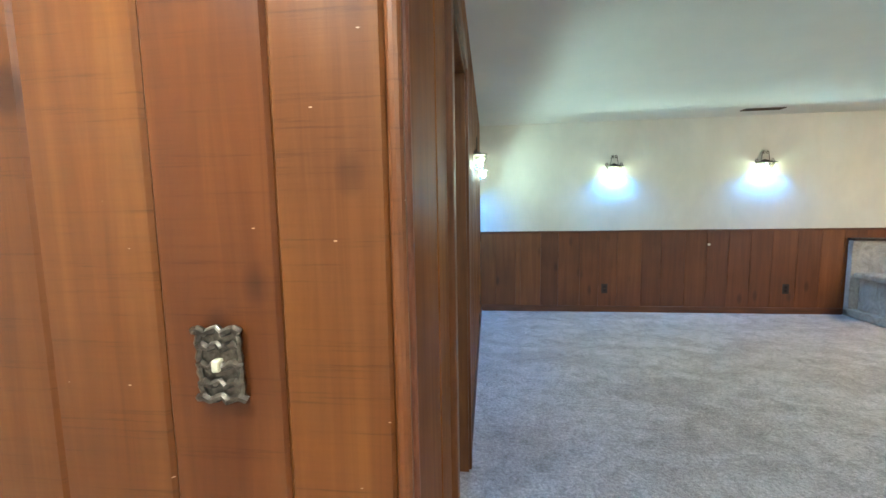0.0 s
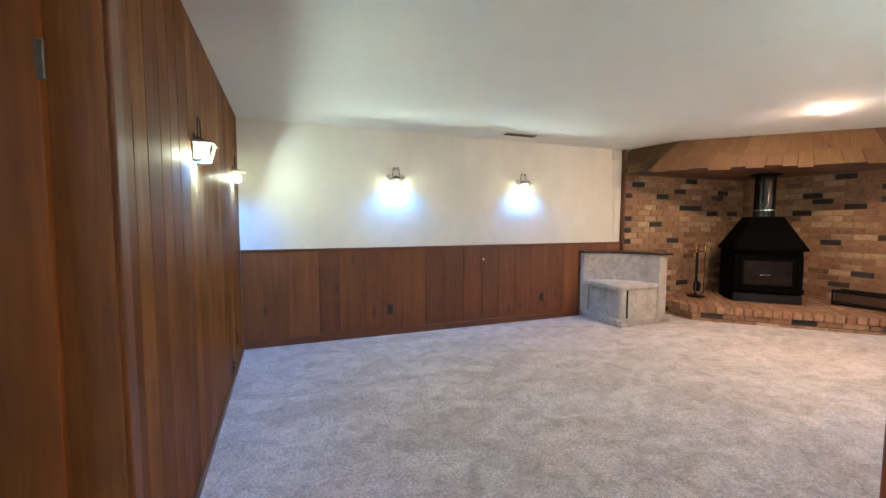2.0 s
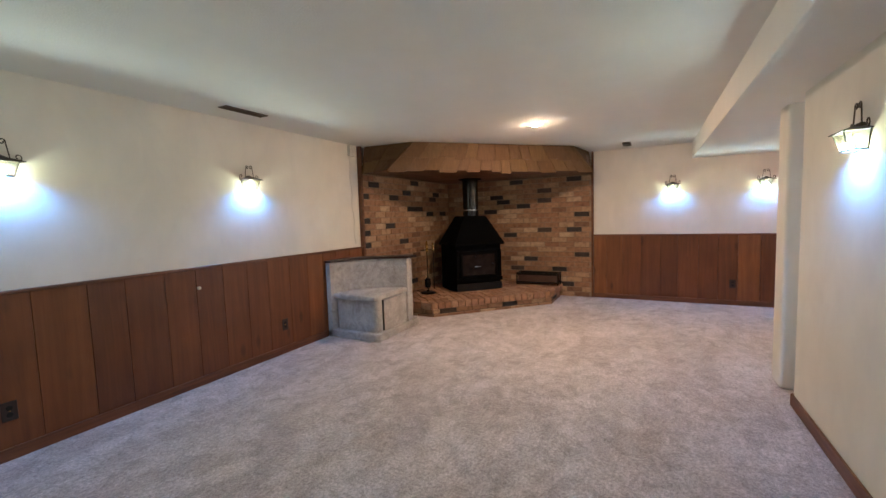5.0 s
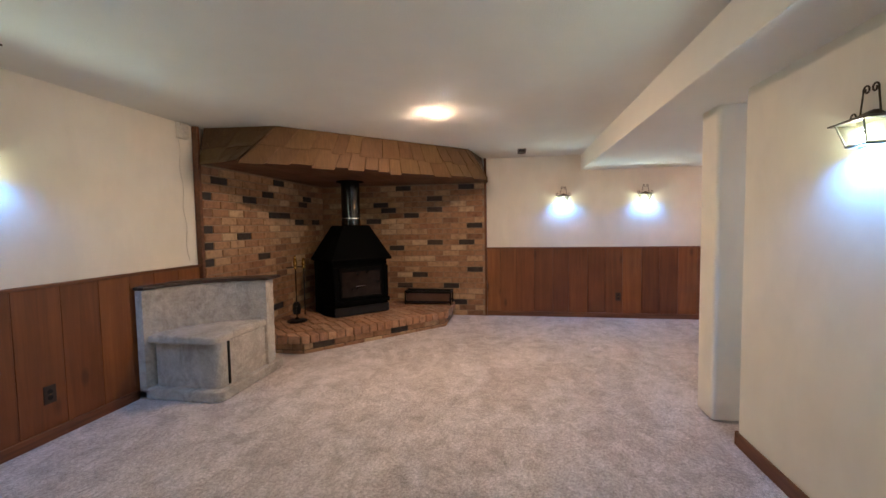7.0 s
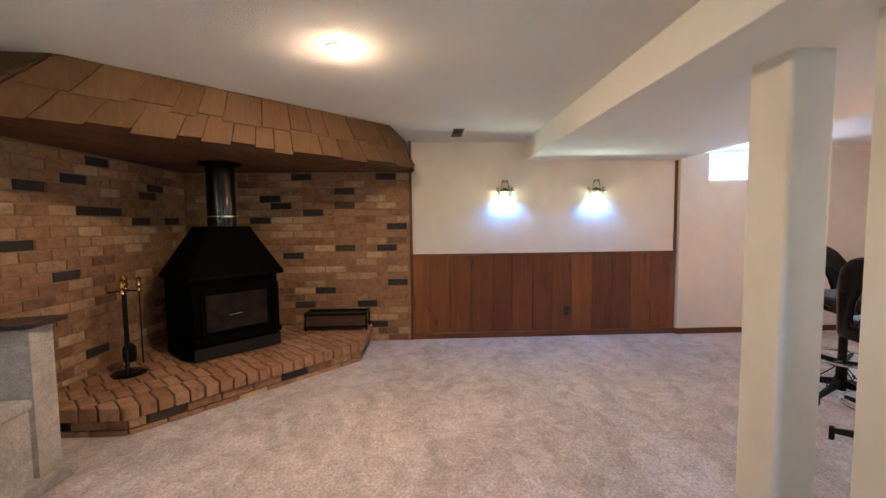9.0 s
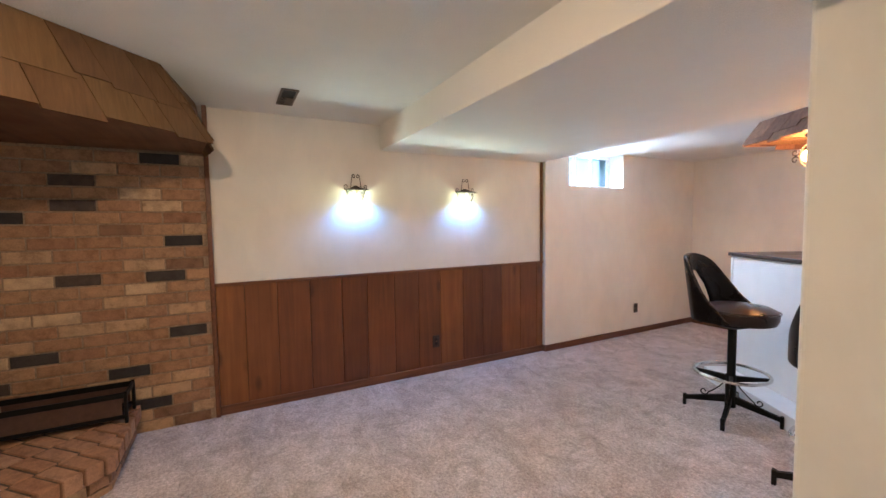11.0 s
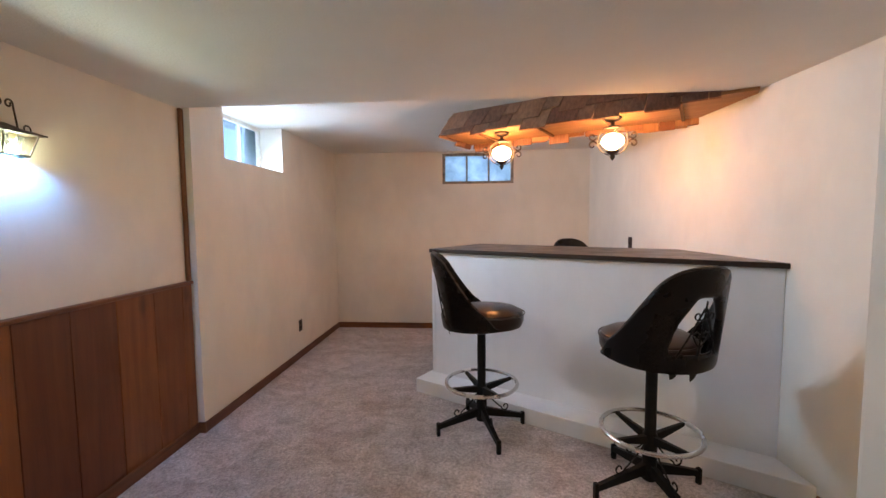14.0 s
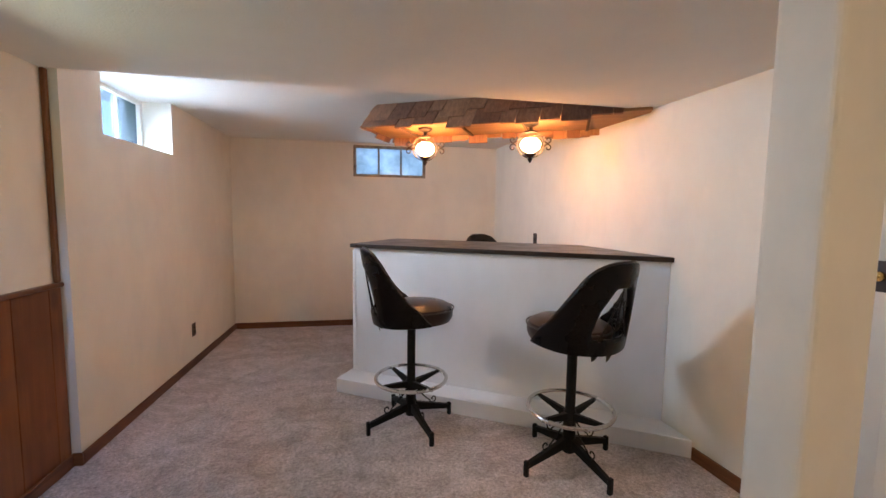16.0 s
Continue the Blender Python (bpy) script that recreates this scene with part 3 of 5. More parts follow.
# ---- wainscot, planks and trim ----


def plank_row(parent, edges, along, face, z0, z1, material, gap=0.005, out=1, thick=0.018, bevel=0.0025):
    """Upright boards side by side; along 'x' or 'y', the face towards out."""
    for a, b in zip(edges, edges[1:]):
        lo, hi = min(a, b) + gap / 2, max(a, b) - gap / 2
        d0, d1 = sorted((face, face - out * (thick + random.uniform(-0.003, 0.0))))
        bm = bmesh.new()
        if along == "x":
            box(bm, lo, hi, d0, d1, z0, z1)
        else:
            box(bm, d0, d1, lo, hi, z0, z1)
        soften(bm, bevel)
        part("plank", bm, material, parent)


SEAT_WEST, BRICK_WEST, BRICK_SOUTH = 3.9, 4.635, 2.615
N_EDGES = [-0.25, -0.06, 0.18, 0.24, 0.49, 0.70, 0.96, 1.18, 1.40, 1.68, 1.90, 2.17, 2.41, 2.65, 2.89, 3.12, 3.39, 3.64, 3.88, 4.10, 4.35, 4.60]
E_EDGES = [2.585, 2.39, 2.16, 1.91, 1.65, 1.43, 1.175, 0.94, 0.71, 0.46, 0.23, -0.007, -0.247, -0.47, -0.555]
backing = structure("trim_wainscot_back", blocks((WEST, 4.6, NORTH - 0.004, NORTH - 0.001, 0, RAIL - 0.02), (EAST - 0.004, EAST - 0.001, JOG + 0.005, 2.585, 0, RAIL - 0.02)), GROOVE, "dark backing in the wainscot joints", "trim")
plank_row(wall_north, N_EDGES, "x", NORTH - 0.02, 0.02, RAIL - 0.02, PLANK, 0.002, -1, bevel=0.0018)
plank_row(wall_east, E_EDGES, "y", EAST - 0.02, 0.02, RAIL - 0.02, PLANK, 0.003, -1, bevel=0.002)
rail_n = structure("trim_rail_north", soften(blocks((WEST, 4.6, NORTH - 0.036, NORTH - 0.001, RAIL - 0.022, RAIL)), 0.004), BASE_X, "dark stained chair rail", "trim")
rail_e = structure("trim_rail_east", soften(blocks((EAST - 0.036, EAST - 0.001, JOG + 0.004, 2.585, RAIL - 0.022, RAIL)), 0.004), BASE_Y, "dark stained chair rail", "trim")
structure("baseboard_north", soften(blocks((WEST, SEAT_WEST, NORTH - 0.036, NORTH - 0.0215, 0, 0.075)), 0.004), BASE_X, "dark stained wooden baseboard", "baseboard")
structure("baseboard_east", soften(blocks((EAST - 0.036, EAST - 0.0215, JOG + 0.02, 2.585, 0, 0.07)), 0.004), BASE_Y, "dark stained wooden baseboard", "baseboard")
structure("baseboard_jog", soften(blocks((BAR_EAST - 0.015, EAST - 0.0215, JOG + 0.001, JOG + 0.016, 0, 0.07)), 0.003), BASE_X, "dark stained wooden baseboard", "baseboard")
structure("baseboard_bar_east", soften(blocks((BAR_EAST - 0.015, BAR_EAST - 0.001, BAR_SOUTH, JOG, 0, 0.07)), 0.004), BASE_Y, "brown stained wooden baseboard", "baseboard")
structure("baseboard_bar_south", soften(blocks((4.0, BAR_EAST - 0.016, BAR_SOUTH + 0.001, BAR_SOUTH + 0.015, 0, 0.07)), 0.004), BASE_X, "brown stained wooden baseboard", "baseboard")
bm = prism(bmesh.new(), [(bar_west(0.76) + 0.001, 0.76), (bar_west(0.76) + 0.016, 0.76), (bar_west(-0.05) + 0.016, -0.05), (bar_west(-0.05) + 0.001, -0.05)], 0, 0.075)
structure("baseboard_bar_west", soften(bm, 0.003), BASE_Y, "brown stained wooden baseboard", "baseboard")
structure("baseboard_south", soften(blocks((0.83, 3.805, SOUTH + 0.001, SOUTH + 0.015, 0, 0.085)), 0.004), BASE_X, "brown stained wooden baseboard", "baseboard")
structure("baseboard_south_end", soften(blocks((3.806, 3.82, SOUTH - 0.14, SOUTH + 0.015, 0, 0.085)), 0.004), BASE_Y, "brown stained wooden baseboard", "baseboard")
structure("baseboard_west", soften(blocks((WEST + 0.0005, WEST + 0.013, DOOR_B + 0.075, NORTH - 0.037, 0, 0.05)), 0.004), BASE_Y, "narrow stained baseboard", "baseboard")
structure("trim_brick_west", soften(blocks((4.6, BRICK_WEST, NORTH - 0.06, NORTH - 0.001, 0.3, CEILING - 0.002)), 0.004), BASE_X, "stained board beside the brick", "trim")
structure("trim_brick_south", soften(blocks((EAST - 0.06, EAST - 0.001, 2.585, BRICK_SOUTH, 0, CEILING - 0.002)), 0.004), BASE_X, "stained board beside the brick", "trim")
structure("trim_corner_east", soften(blocks((EAST - 0.022, EAST - 0.001, JOG + 0.003, JOG + 0.033, RAIL + 0.001, SOFFIT - 0.001)), 0.004), CASING, "slim stained corner moulding", "trim")

# west wall planks, above and beside the doorway
W_EDGES_A = [ENTRY + 0.022, 0.924, 1.15]
W_EDGES_B = [2.045, 2.16, 2.30, 2.46, 2.60, 2.745, 2.93, 3.08, 3.27, 3.44, 3.62, 3.79, 3.95, 4.13, 4.305, 4.50, 4.68, 4.88, NORTH - 0.038]
plank_row(wall_west, W_EDGES_A, "y", WEST, 0.0, CEILING, PLANK_TALL, 0.012, bevel=0.008)
plank_row(wall_west, W_EDGES_B, "y", WEST, 0.0, CEILING, PLANK_TALL, 0.003)
plank_row(wall_west, [1.15, 1.34, 1.53, 1.72, 1.90, 2.045], "y", WEST, DOOR_TOP + 0.07, CEILING, PLANK_TALL, 0.003)
plank_row(wall_entry, [WEST - 0.026, -0.44, -0.63, -0.826, -1.03, -1.25, -1.49], "x", ENTRY, 0.0, CEILING, PLANK_ENTRY, 0.001, -1, bevel=0.006)
structure("trim_entry_corner", tube(bmesh.new(), [(WEST - 0.015, ENTRY + 0.011, 0), (WEST - 0.015, ENTRY + 0.011, CEILING)], 0.012, 12), BEAD, "worn rounded corner bead", "trim")
structure("trim_entry_bead", tube(bmesh.new(), [(WEST - 0.004, ENTRY + 0.026, 0), (WEST - 0.004, ENTRY + 0.026, CEILING)], 0.008, 10), OAK, "worn rounded corner bead", "trim")

# doorway in the west wall, door standing open into the dark side room
door = structure("door_1", soften(blocks((WEST - 0.88, WEST - 0.105, DOOR_B - 0.055, DOOR_B - 0.02, 0.015, DOOR_TOP - 0.02)), 0.003), DOOR_WOOD, "dark veneered flush door standing open", "door")
for z in (0.28, 1.62):
    part("hinge", soften(blocks((WEST - 0.108, WEST - 0.092, DOOR_B - 0.062, DOOR_B - 0.05, z, z + 0.09)), 0.002), HINGE, door, "worn steel hinge")
part("knob", lathe(bmesh.new(), [(0.012, 0.0), (0.012, 0.03), (0.028, 0.045), (0.026, 0.065), (0.008, 0.072)], 18), BRASS, door, "brass door knob", True)
door.children[-1].matrix_basis = pose(WEST - 0.82, DOOR_B - 0.055, 0.95, 90, 0, 0)
frame_bm = blocks((WEST - 0.145, WEST + 0.004, DOOR_B - 0.018, DOOR_B, 0, DOOR_TOP), (WEST - 0.145, WEST + 0.004, DOOR_A, DOOR_A + 0.018, 0, DOOR_TOP), (WEST - 0.145, WEST + 0.004, DOOR_A + 0.018, DOOR_B - 0.018, DOOR_TOP - 0.018, DOOR_TOP))
structure("door_frame", soften(frame_bm, 0.002), CASING, "varnished door frame", "door frame")
structure("trim_casing_north", soften(blocks((WEST - 0.02, WEST + 0.017, DOOR_B + 0.001, DOOR_B + 0.068, 0, DOOR_TOP + 0.065)), 0.005, 2), CASING, "varnished door casing", "trim")
structure("trim_casing_south", soften(blocks((WEST - 0.02, WEST + 0.017, DOOR_A - 0.068, DOOR_A - 0.001, 0, DOOR_TOP + 0.065)), 0.005, 2), CASING, "varnished door casing", "trim")
structure("trim_casing_head", soften(blocks((WEST - 0.02, WEST + 0.019, DOOR_A - 0.001, DOOR_B + 0.001, DOOR_TOP + 0.001, DOOR_TOP + 0.065)), 0.005, 2), CASING, "varnished door casing", "trim")

# ---- windows of the bar corner ----


def basement_window(name, label, m, width, height, panes, glass, wood):
    """Frame, bars and panes in the plane y = 0, from x = 0 and z = 0."""
    root = tagged(thing(name, label, "window", m), kind="structure")
    f = 0.032
    part("window_frame", soften(blocks((0, width, -0.03, 0.03, 0, f), (0, width, -0.03, 0.03, height - f, height), (0, f, -0.03, 0.03, f, height - f), (width - f, width, -0.03, 0.03, f, height - f)), 0.003), wood, root)
    step = (width - 2 * f) / panes
    for i in range(panes):
        x0 = f + i * step
        if i:
            part("glazing_bar", soften(blocks((x0 - 0.009, x0 + 0.009, -0.018, 0.018, f, height - f)), 0.003), wood, root)
        pane = part("pane", blocks((x0 + 0.004, x0 + step - 0.004, -0.003, 0.003, f, height - f)), glass, root)
        pane.visible_shadow = False
    return root


basement_window("window_1", "small three-pane basement window set in a deep reveal", pose(BAR_EAST + 0.235, W1B, W1Z, 0, 0, 90), W1A - W1B, BAR_CEILING - W1Z, 3, PANE, TRIM_WHITE)
basement_window("window_2", "three-pane frosted basement window in a weathered frame", pose(W2A, BAR_SOUTH - 0.04, W2Z0, 0, 0, 0), W2B - W2A, W2Z1 - W2Z0, 3, PANE_FROST, WINDOW_WOOD)
structure("window_well", blocks((4.5, 6.2, BAR_SOUTH - 0.95, BAR_SOUTH - 0.85, 1.5, 2.7), (4.4, 4.5, BAR_SOUTH - 0.95, BAR_SOUTH - 0.2, 1.5, 2.7), (6.2, 6.3, BAR_SOUTH - 0.95, BAR_SOUTH - 0.2, 1.5, 2.7), (4.5, 6.2, BAR_SOUTH - 0.95, BAR_SOUTH - 0.2, 1.4, 1.5)), CONCRETE, "concrete window well outside", "window well")
structure("ground", blocks((7.49, 400, -200, 200, 1.55, 1.6), (-200, 4.4, -400, -3.4, 2.2, 2.25)), plain("grass_ground", (0.06, 0.09, 0.03), 0.9, 0, 0.4, 3.0), "grass outside at window height", "ground")

# ---- brick corner ----


def brick_bm(length, height, depth=0.05, chamfer=0.004):
    bm = box(bmesh.new(), 0, length, 0, depth, 0, height)
    bmesh.ops.bevel(bm, geom=[e for e in bm.edges if all(v.co.y < 0.001 for v in e.verts)], offset=chamfer, segments=1, affect="EDGES")
    return bm


BRICK_L, COURSE, JOINT = 0.236, 0.0808, 0.011


def brick_wall(parent, start, along, length, top, out, phase, dark):
    """Running bond; start is the wall's lower corner, along and out are unit vectors.
    phase is where an even course begins; dark lists charred bricks as (place along the wall, course)."""
    shared = {}
    along, out = Vector(along), Vector(out)
    z, row = 0.0, 0
    while z < top - 0.02:
        h = min(COURSE, top - z) - JOINT
        x = phase - BRICK_L / 2 * (1 - row % 2) - BRICK_L / 2
        while x < length - 0.02:
            a, b = max(x, 0), min(x + BRICK_L - JOINT, length)
            if b - a > 0.03:
                charred = any(r == row and x - JOINT / 2 <= u < x + BRICK_L - JOINT / 2 for u, r in dark)
                key = (round(b - a, 3), round(h, 3), charred)
                if key not in shared:
                    shared[key] = mesh_of("brick", brick_bm(b - a, h), BRICK_DARK if charred else BRICK)
                ob = new("brick", shared[key])
                lift = random.uniform(0.0, 0.003)
                at = Vector(start) + along * a + Vector((0, 0, z)) + out * lift
                ob.matrix_world = Matrix.Translation(at) @ Matrix((along, -out, Vector((0, 0, 1)))).transposed().to_4x4() @ pose(0, 0, 0, 0, random.uniform(-0.25, 0.25), 0)
                ob.parent = parent
            x += BRICK_L
        z += COURSE
        row += 1


HOOD_Z = 1.935
brick_n = structure("wall_brick_north", blocks((BRICK_WEST, EAST, NORTH - 0.042, NORTH - 0.001, 0, HOOD_Z + 0.05)), MORTAR, "mixed tan and charred brick wall behind the stove")
brick_e = structure("wall_brick_east", blocks((EAST - 0.042, EAST - 0.001, BRICK_SOUTH, NORTH - 0.042, 0, HOOD_Z + 0.05)), MORTAR, "mixed tan and charred brick wall behind the stove")


def clip(poly, n, d):
    """Keeps the part of a convex outline where n . p <= d."""
    out = []
    for i in range(len(poly)):
        p, q = poly[i], poly[(i + 1) % len(poly)]
        fp, fq = n[0] * p[0] + n[1] * p[1] - d, n[0] * q[0] + n[1] * q[1] - d
        if fp <= 0:
            out.append(p)
        if (fp < 0 < fq) or (fq < 0 < fp):
            k = fp / (fp - fq)
            out.append((p[0] + (q[0] - p[0]) * k, p[1] + (q[1] - p[1]) * k))
    return out


def area(poly):
    return 0.5 * abs(sum(poly[i][0] * poly[(i + 1) % len(poly)][1] - poly[(i + 1) % len(poly)][0] * poly[i][1] for i in range(len(poly))))


# raised hearth: diagonal front, short returns to both walls
HX, HY = EAST - 0.052, NORTH - 0.052
HEARTH = [(5.10, HY), (5.10, 4.39), (6.45, 3.08), (HX, 3.08), (HX, HY)]
HEARTH_H = 0.20
hearth = thing("hearth", "raised hearth of orange rowlock bricks with a diagonal front", "hearth", pose(0, 0, 0))


def inset(poly, d):
    """A convex outline, shrunk by d on its first three sides only."""
    out = poly
    for i in range(3):
        (ax, ay), (bx, by) = poly[i], poly[i + 1]
        ln = math.hypot(bx - ax, by - ay)
        n = ((by - ay) / ln, -(bx - ax) / ln)
        out = clip(out, n, n[0] * ax + n[1] * ay - d)
    return out


part("core", prism(bmesh.new(), inset(HEARTH, 0.03), 0, HEARTH_H - 0.008), SOOTY_MORTAR, hearth, "mortar bed")
# face course under the rowlock edge
for i in range(3):
    (ax, ay), (bx, by) = HEARTH[i], HEARTH[i + 1]
    ln = math.hypot(bx - ax, by - ay)
    u, n = Vector(((bx - ax) / ln, (by - ay) / ln, 0)), Vector(((by - ay) / ln, -(bx - ax) / ln, 0))
    for row, (z0, z1) in enumerate(((0.0, 0.034), (0.044, 0.104))):
        x = -0.118 * row
        while x < ln - 0.02:
            a, b = max(x, 0.014), min(x + BRICK_L - JOINT, ln - 0.014)
            if b - a > 0.03:
                ob = part("brick", brick_bm(b - a, z1 - z0, 0.06), BRICK_DARK if row and round(x / BRICK_L + 0.5) % 4 == 1 else BRICK, hearth)
                ob.matrix_world = Matrix.Translation(Vector((ax, ay, z0)) + u * a - n * 0.012) @ Matrix((u, -n, Vector((0, 0, 1)))).transposed().to_4x4()
            x += BRICK_L
# rowlock top, laid square to the diagonal front
DU = Vector((1.35, -1.31)).normalized()
DN = Vector((DU.y, -DU.x)) * -1.0
for row in range(9):
    v0 = -0.02 + row * 0.226 if row else -0.02
    for k in range(-14, 36):
        u0 = -0.02 + k * 0.098 + 0.02 * (row % 2)
        quad = [(5.10 + DU.x * a + DN.x * b, 4.39 + DU.y * a + DN.y * b) for a, b in ((u0, v0), (u0 + 0.086, v0), (u0 + 0.086, v0 + 0.214), (u0, v0 + 0.214))]
        for i in range(5):
            (ax, ay), (bx, by) = HEARTH[i], HEARTH[(i + 1) % 5]
            ln = math.hypot(bx - ax, by - ay)
            nn = ((by - ay) / ln, -(bx - ax) / ln)
            if quad:
                quad = clip(quad, nn, nn[0] * ax + nn[1] * ay + (0.016 if i < 3 else 0.0))
        if len(quad) > 2 and area(quad) > 0.0012:
            part("brick", soften(prism(bmesh.new(), quad, 0.112, HEARTH_H + random.uniform(-0.003, 0.003)), 0.005), HEARTH_BRICK, hearth)

# ---- shingled hood over the stove ----


def shakes(parent, a, b, c, d, rows, material, thick=0.012, out=None, width=(0.10, 0.19), ragged=0.02):
    """Overlapping shakes on the sloping face a-b (lower edge), d-c (upper edge)."""
    a, b, c, d = (Vector(p) for p in (a, b, c, d))
    normal = (b - a).cross(d - a).normalized()
    if out is not None and normal.dot(Vector(out)) < 0:
        normal = -normal
    rise = ((d + c) / 2 - (a + b) / 2).length
    for r in range(rows):
        lo, hi = r / rows, min((r + 1.45) / rows, 1.0)
        t = 0.0
        span = ((a.lerp(d, lo)) - (b.lerp(c, lo))).length
        while t < 1.0:
            w = random.uniform(*width) / span
            t1 = min(t + w, 1.0)
            if 1.0 - t1 < 0.35 * width[0] / span:
                t1 = 1.0
            s0 = lo - random.uniform(0, ragged) / rise
            g = 0.003 / span
            lower = [a.lerp(d, s0).lerp(b.lerp(c, s0), t + g), a.lerp(d, s0 + random.uniform(-0.006, 0.006) / rise).lerp(b.lerp(c, s0), t1 - g)]
            upper = [a.lerp(d, hi).lerp(b.lerp(c, hi), t1 - g), a.lerp(d, hi).lerp(b.lerp(c, hi), t + g)]
            lift = 0.004 + 0.012 + random.uniform(0, 0.004)
            bm = bmesh.new()
            back = [p + normal * (lift if i < 2 else 0.002) for i, p in enumerate(lower + upper)]
            face = [p + normal * thick for p in back]
            loft(bm, [back, face])
            part("shake", bm, material, parent)
            t = t1


hood = thing("stove_hood", "brown cedar shake hood hung from the ceiling over the stove", "hood", pose(0, 0, 0))
H_TOP = [(4.705, NORTH - 0.062), (4.775, 4.395), (6.385, 2.775), (EAST - 0.062, 2.66)]
H_LOW = [(4.64, NORTH - 0.062), (4.50, 4.60), (6.585, 2.56), (EAST - 0.062, 2.625)]
H_CORNER = (EAST - 0.062, NORTH - 0.062)
bm = bmesh.new()
loft(bm, [[(x, y, HOOD_Z + 0.01) for x, y in H_LOW + [H_CORNER]], [(x, y, CEILING - 0.003) for x, y in H_TOP + [H_CORNER]]])
part("carcass", bm, PLY, hood, "stained plywood underside")
for i in range(3):
    la, lb, ta, tb = H_LOW[i], H_LOW[i + 1], H_TOP[i], H_TOP[i + 1]
    mid = ((la[0] + lb[0]) / 2 - 6.6, (la[1] + lb[1]) / 2 - 4.6, 0)
    shakes(hood, (*la, HOOD_Z), (*lb, HOOD_Z), (*tb, CEILING - 0.004), (*ta, CEILING - 0.004), 2, SHAKE, out=mid, width=(0.13, 0.26), ragged=0.045)

# ---- stove ----
stove = thing("wood_stove", "matt black freestanding wood stove with a sloping top", "stove", pose(6.165, 4.13, HEARTH_H + 0.002, 0, 0, -44.5) @ pose(0, 0, 0, 0, 0, 0))
# local: x along the front, -y out to the room
FW, BW, D = 0.375, 0.43, 0.56


def plan(front, back, y0, y1, chamfer):
    return [(-front, y0), (front, y0), (back, y0 + chamfer), (back, y1), (-back, y1), (-back, y0 + chamfer)]


bm = prism(bmesh.new(), plan(FW - 0.01, BW, 0.0, D, 0.18), 0.0, 0.13)
part("base", soften(bm, 0.006), STOVE_BLACK, stove)
part("plinth_trim", soften(blocks((-FW, FW, -0.012, 0.012, 0.005, 0.115)), 0.004), STOVE_TRIM, stove, "dark grey lower trim")
bm = prism(bmesh.new(), plan(FW, BW, 0.03, D, 0.18), 0.13, 0.70)
part("body", soften(bm, 0.006), STOVE_BLACK, stove)
part("ash_lip", soften(blocks((-FW - 0.01, FW + 0.01, -0.03, 0.03, 0.135, 0.20)), 0.012, 2), STOVE_BLACK, stove)
for s in (-1, 1):
    part("door_post", soften(blocks((s * 0.345 - 0.03, s * 0.345 + 0.03, -0.004, 0.03, 0.20, 0.62)), 0.008, 2), STOVE_BLACK, stove)
door_s = part("door", soften(blocks((-0.305, 0.305, 0.005, 0.03, 0.205, 0.235), (-0.305, 0.305, 0.005, 0.03, 0.56, 0.61), (-0.305, -0.265, 0.005, 0.03, 0.236, 0.559), (0.265, 0.305, 0.005, 0.03, 0.236, 0.559)), 0.004), STOVE_BLACK, stove)
part("door_glass", blocks((-0.264, 0.264, 0.012, 0.024, 0.237, 0.558)), STOVE_GLASS, door_s, "sooty glass")
part("handle", tube(bmesh.new(), [(-0.09, -0.012, 0.37), (-0.06, -0.016, 0.372), (0.02, -0.016, 0.376)], 0.0045), CHROME, door_s, "thin bright handle", True)
bm = bmesh.new()
o = 0.035
loft(bm, [[(x, y, 0.70) for x, y in plan(FW + o, BW + o, -0.045, D + 0.01, 0.2)], [(x, y, 0.725) for x, y in plan(FW + o, BW + o, -0.045, D + 0.01, 0.2)],
          [(x, y, 1.13) for x, y in plan(0.19, 0.21, 0.12, D - 0.06, 0.08)], [(x, y, 1.15) for x, y in plan(0.18, 0.2, 0.13, D - 0.07, 0.08)]])
part("sloping_top", bm, STOVE_BLACK, stove)
flue = part("flue_pipe", lathe(bmesh.new(), [(0.125, 1.15), (0.125, 1.19), (0.128, 1.192), (0.128, 1.20), (0.123, 1.203), (0.123, HOOD_Z - HEARTH_H + 0.0)], 36, (0.0, 0.30)), FLUE, stove, "shiny black chrome flue pipe", True)
part("flue_band", lathe(bmesh.new(), [(0.129, 1.235), (0.131, 1.238), (0.131, 1.248), (0.129, 1.25)], 36, (0.0, 0.30)), CHROME, flue)
part("flue_collar", lathe(bmesh.new(), [(0.18, HOOD_Z - HEARTH_H - 0.012), (0.18, HOOD_Z - HEARTH_H - 0.002), (0.12, HOOD_Z - HEARTH_H)], 36, (0.0, 0.30)), STOVE_BLACK, flue)

# ---- fire tools ----
tools = thing("fire_tools", "black iron fireplace tool set with brass handles on the hearth", "fireplace tools", pose(5.70, 4.79, HEARTH_H + 0.003, 0, 0, 30))
part("base_plate", lathe(bmesh.new(), [(0.12, 0), (0.12, 0.012), (0.10, 0.022), (0.03, 0.03), (0.012, 0.05)], 8), IRON, tools)
part("pole", lathe(bmesh.new(), [(0.008, 0.03), (0.008, 0.66), (0.014, 0.67), (0.008, 0.69)], 10), IRON, tools)
part("finial", lathe(bmesh.new(), [(0.008, 0.69), (0.02, 0.705), (0.024, 0.725), (0.012, 0.745), (0.018, 0.76), (0.012, 0.785), (0.002, 0.795)], 14), BRASS, tools, "brass finial", True)
part("crossbar", tube(bmesh.new(), [(-0.11, 0, 0.655), (0, 0, 0.665), (0.11, 0, 0.655)], 0.006), IRON, tools)
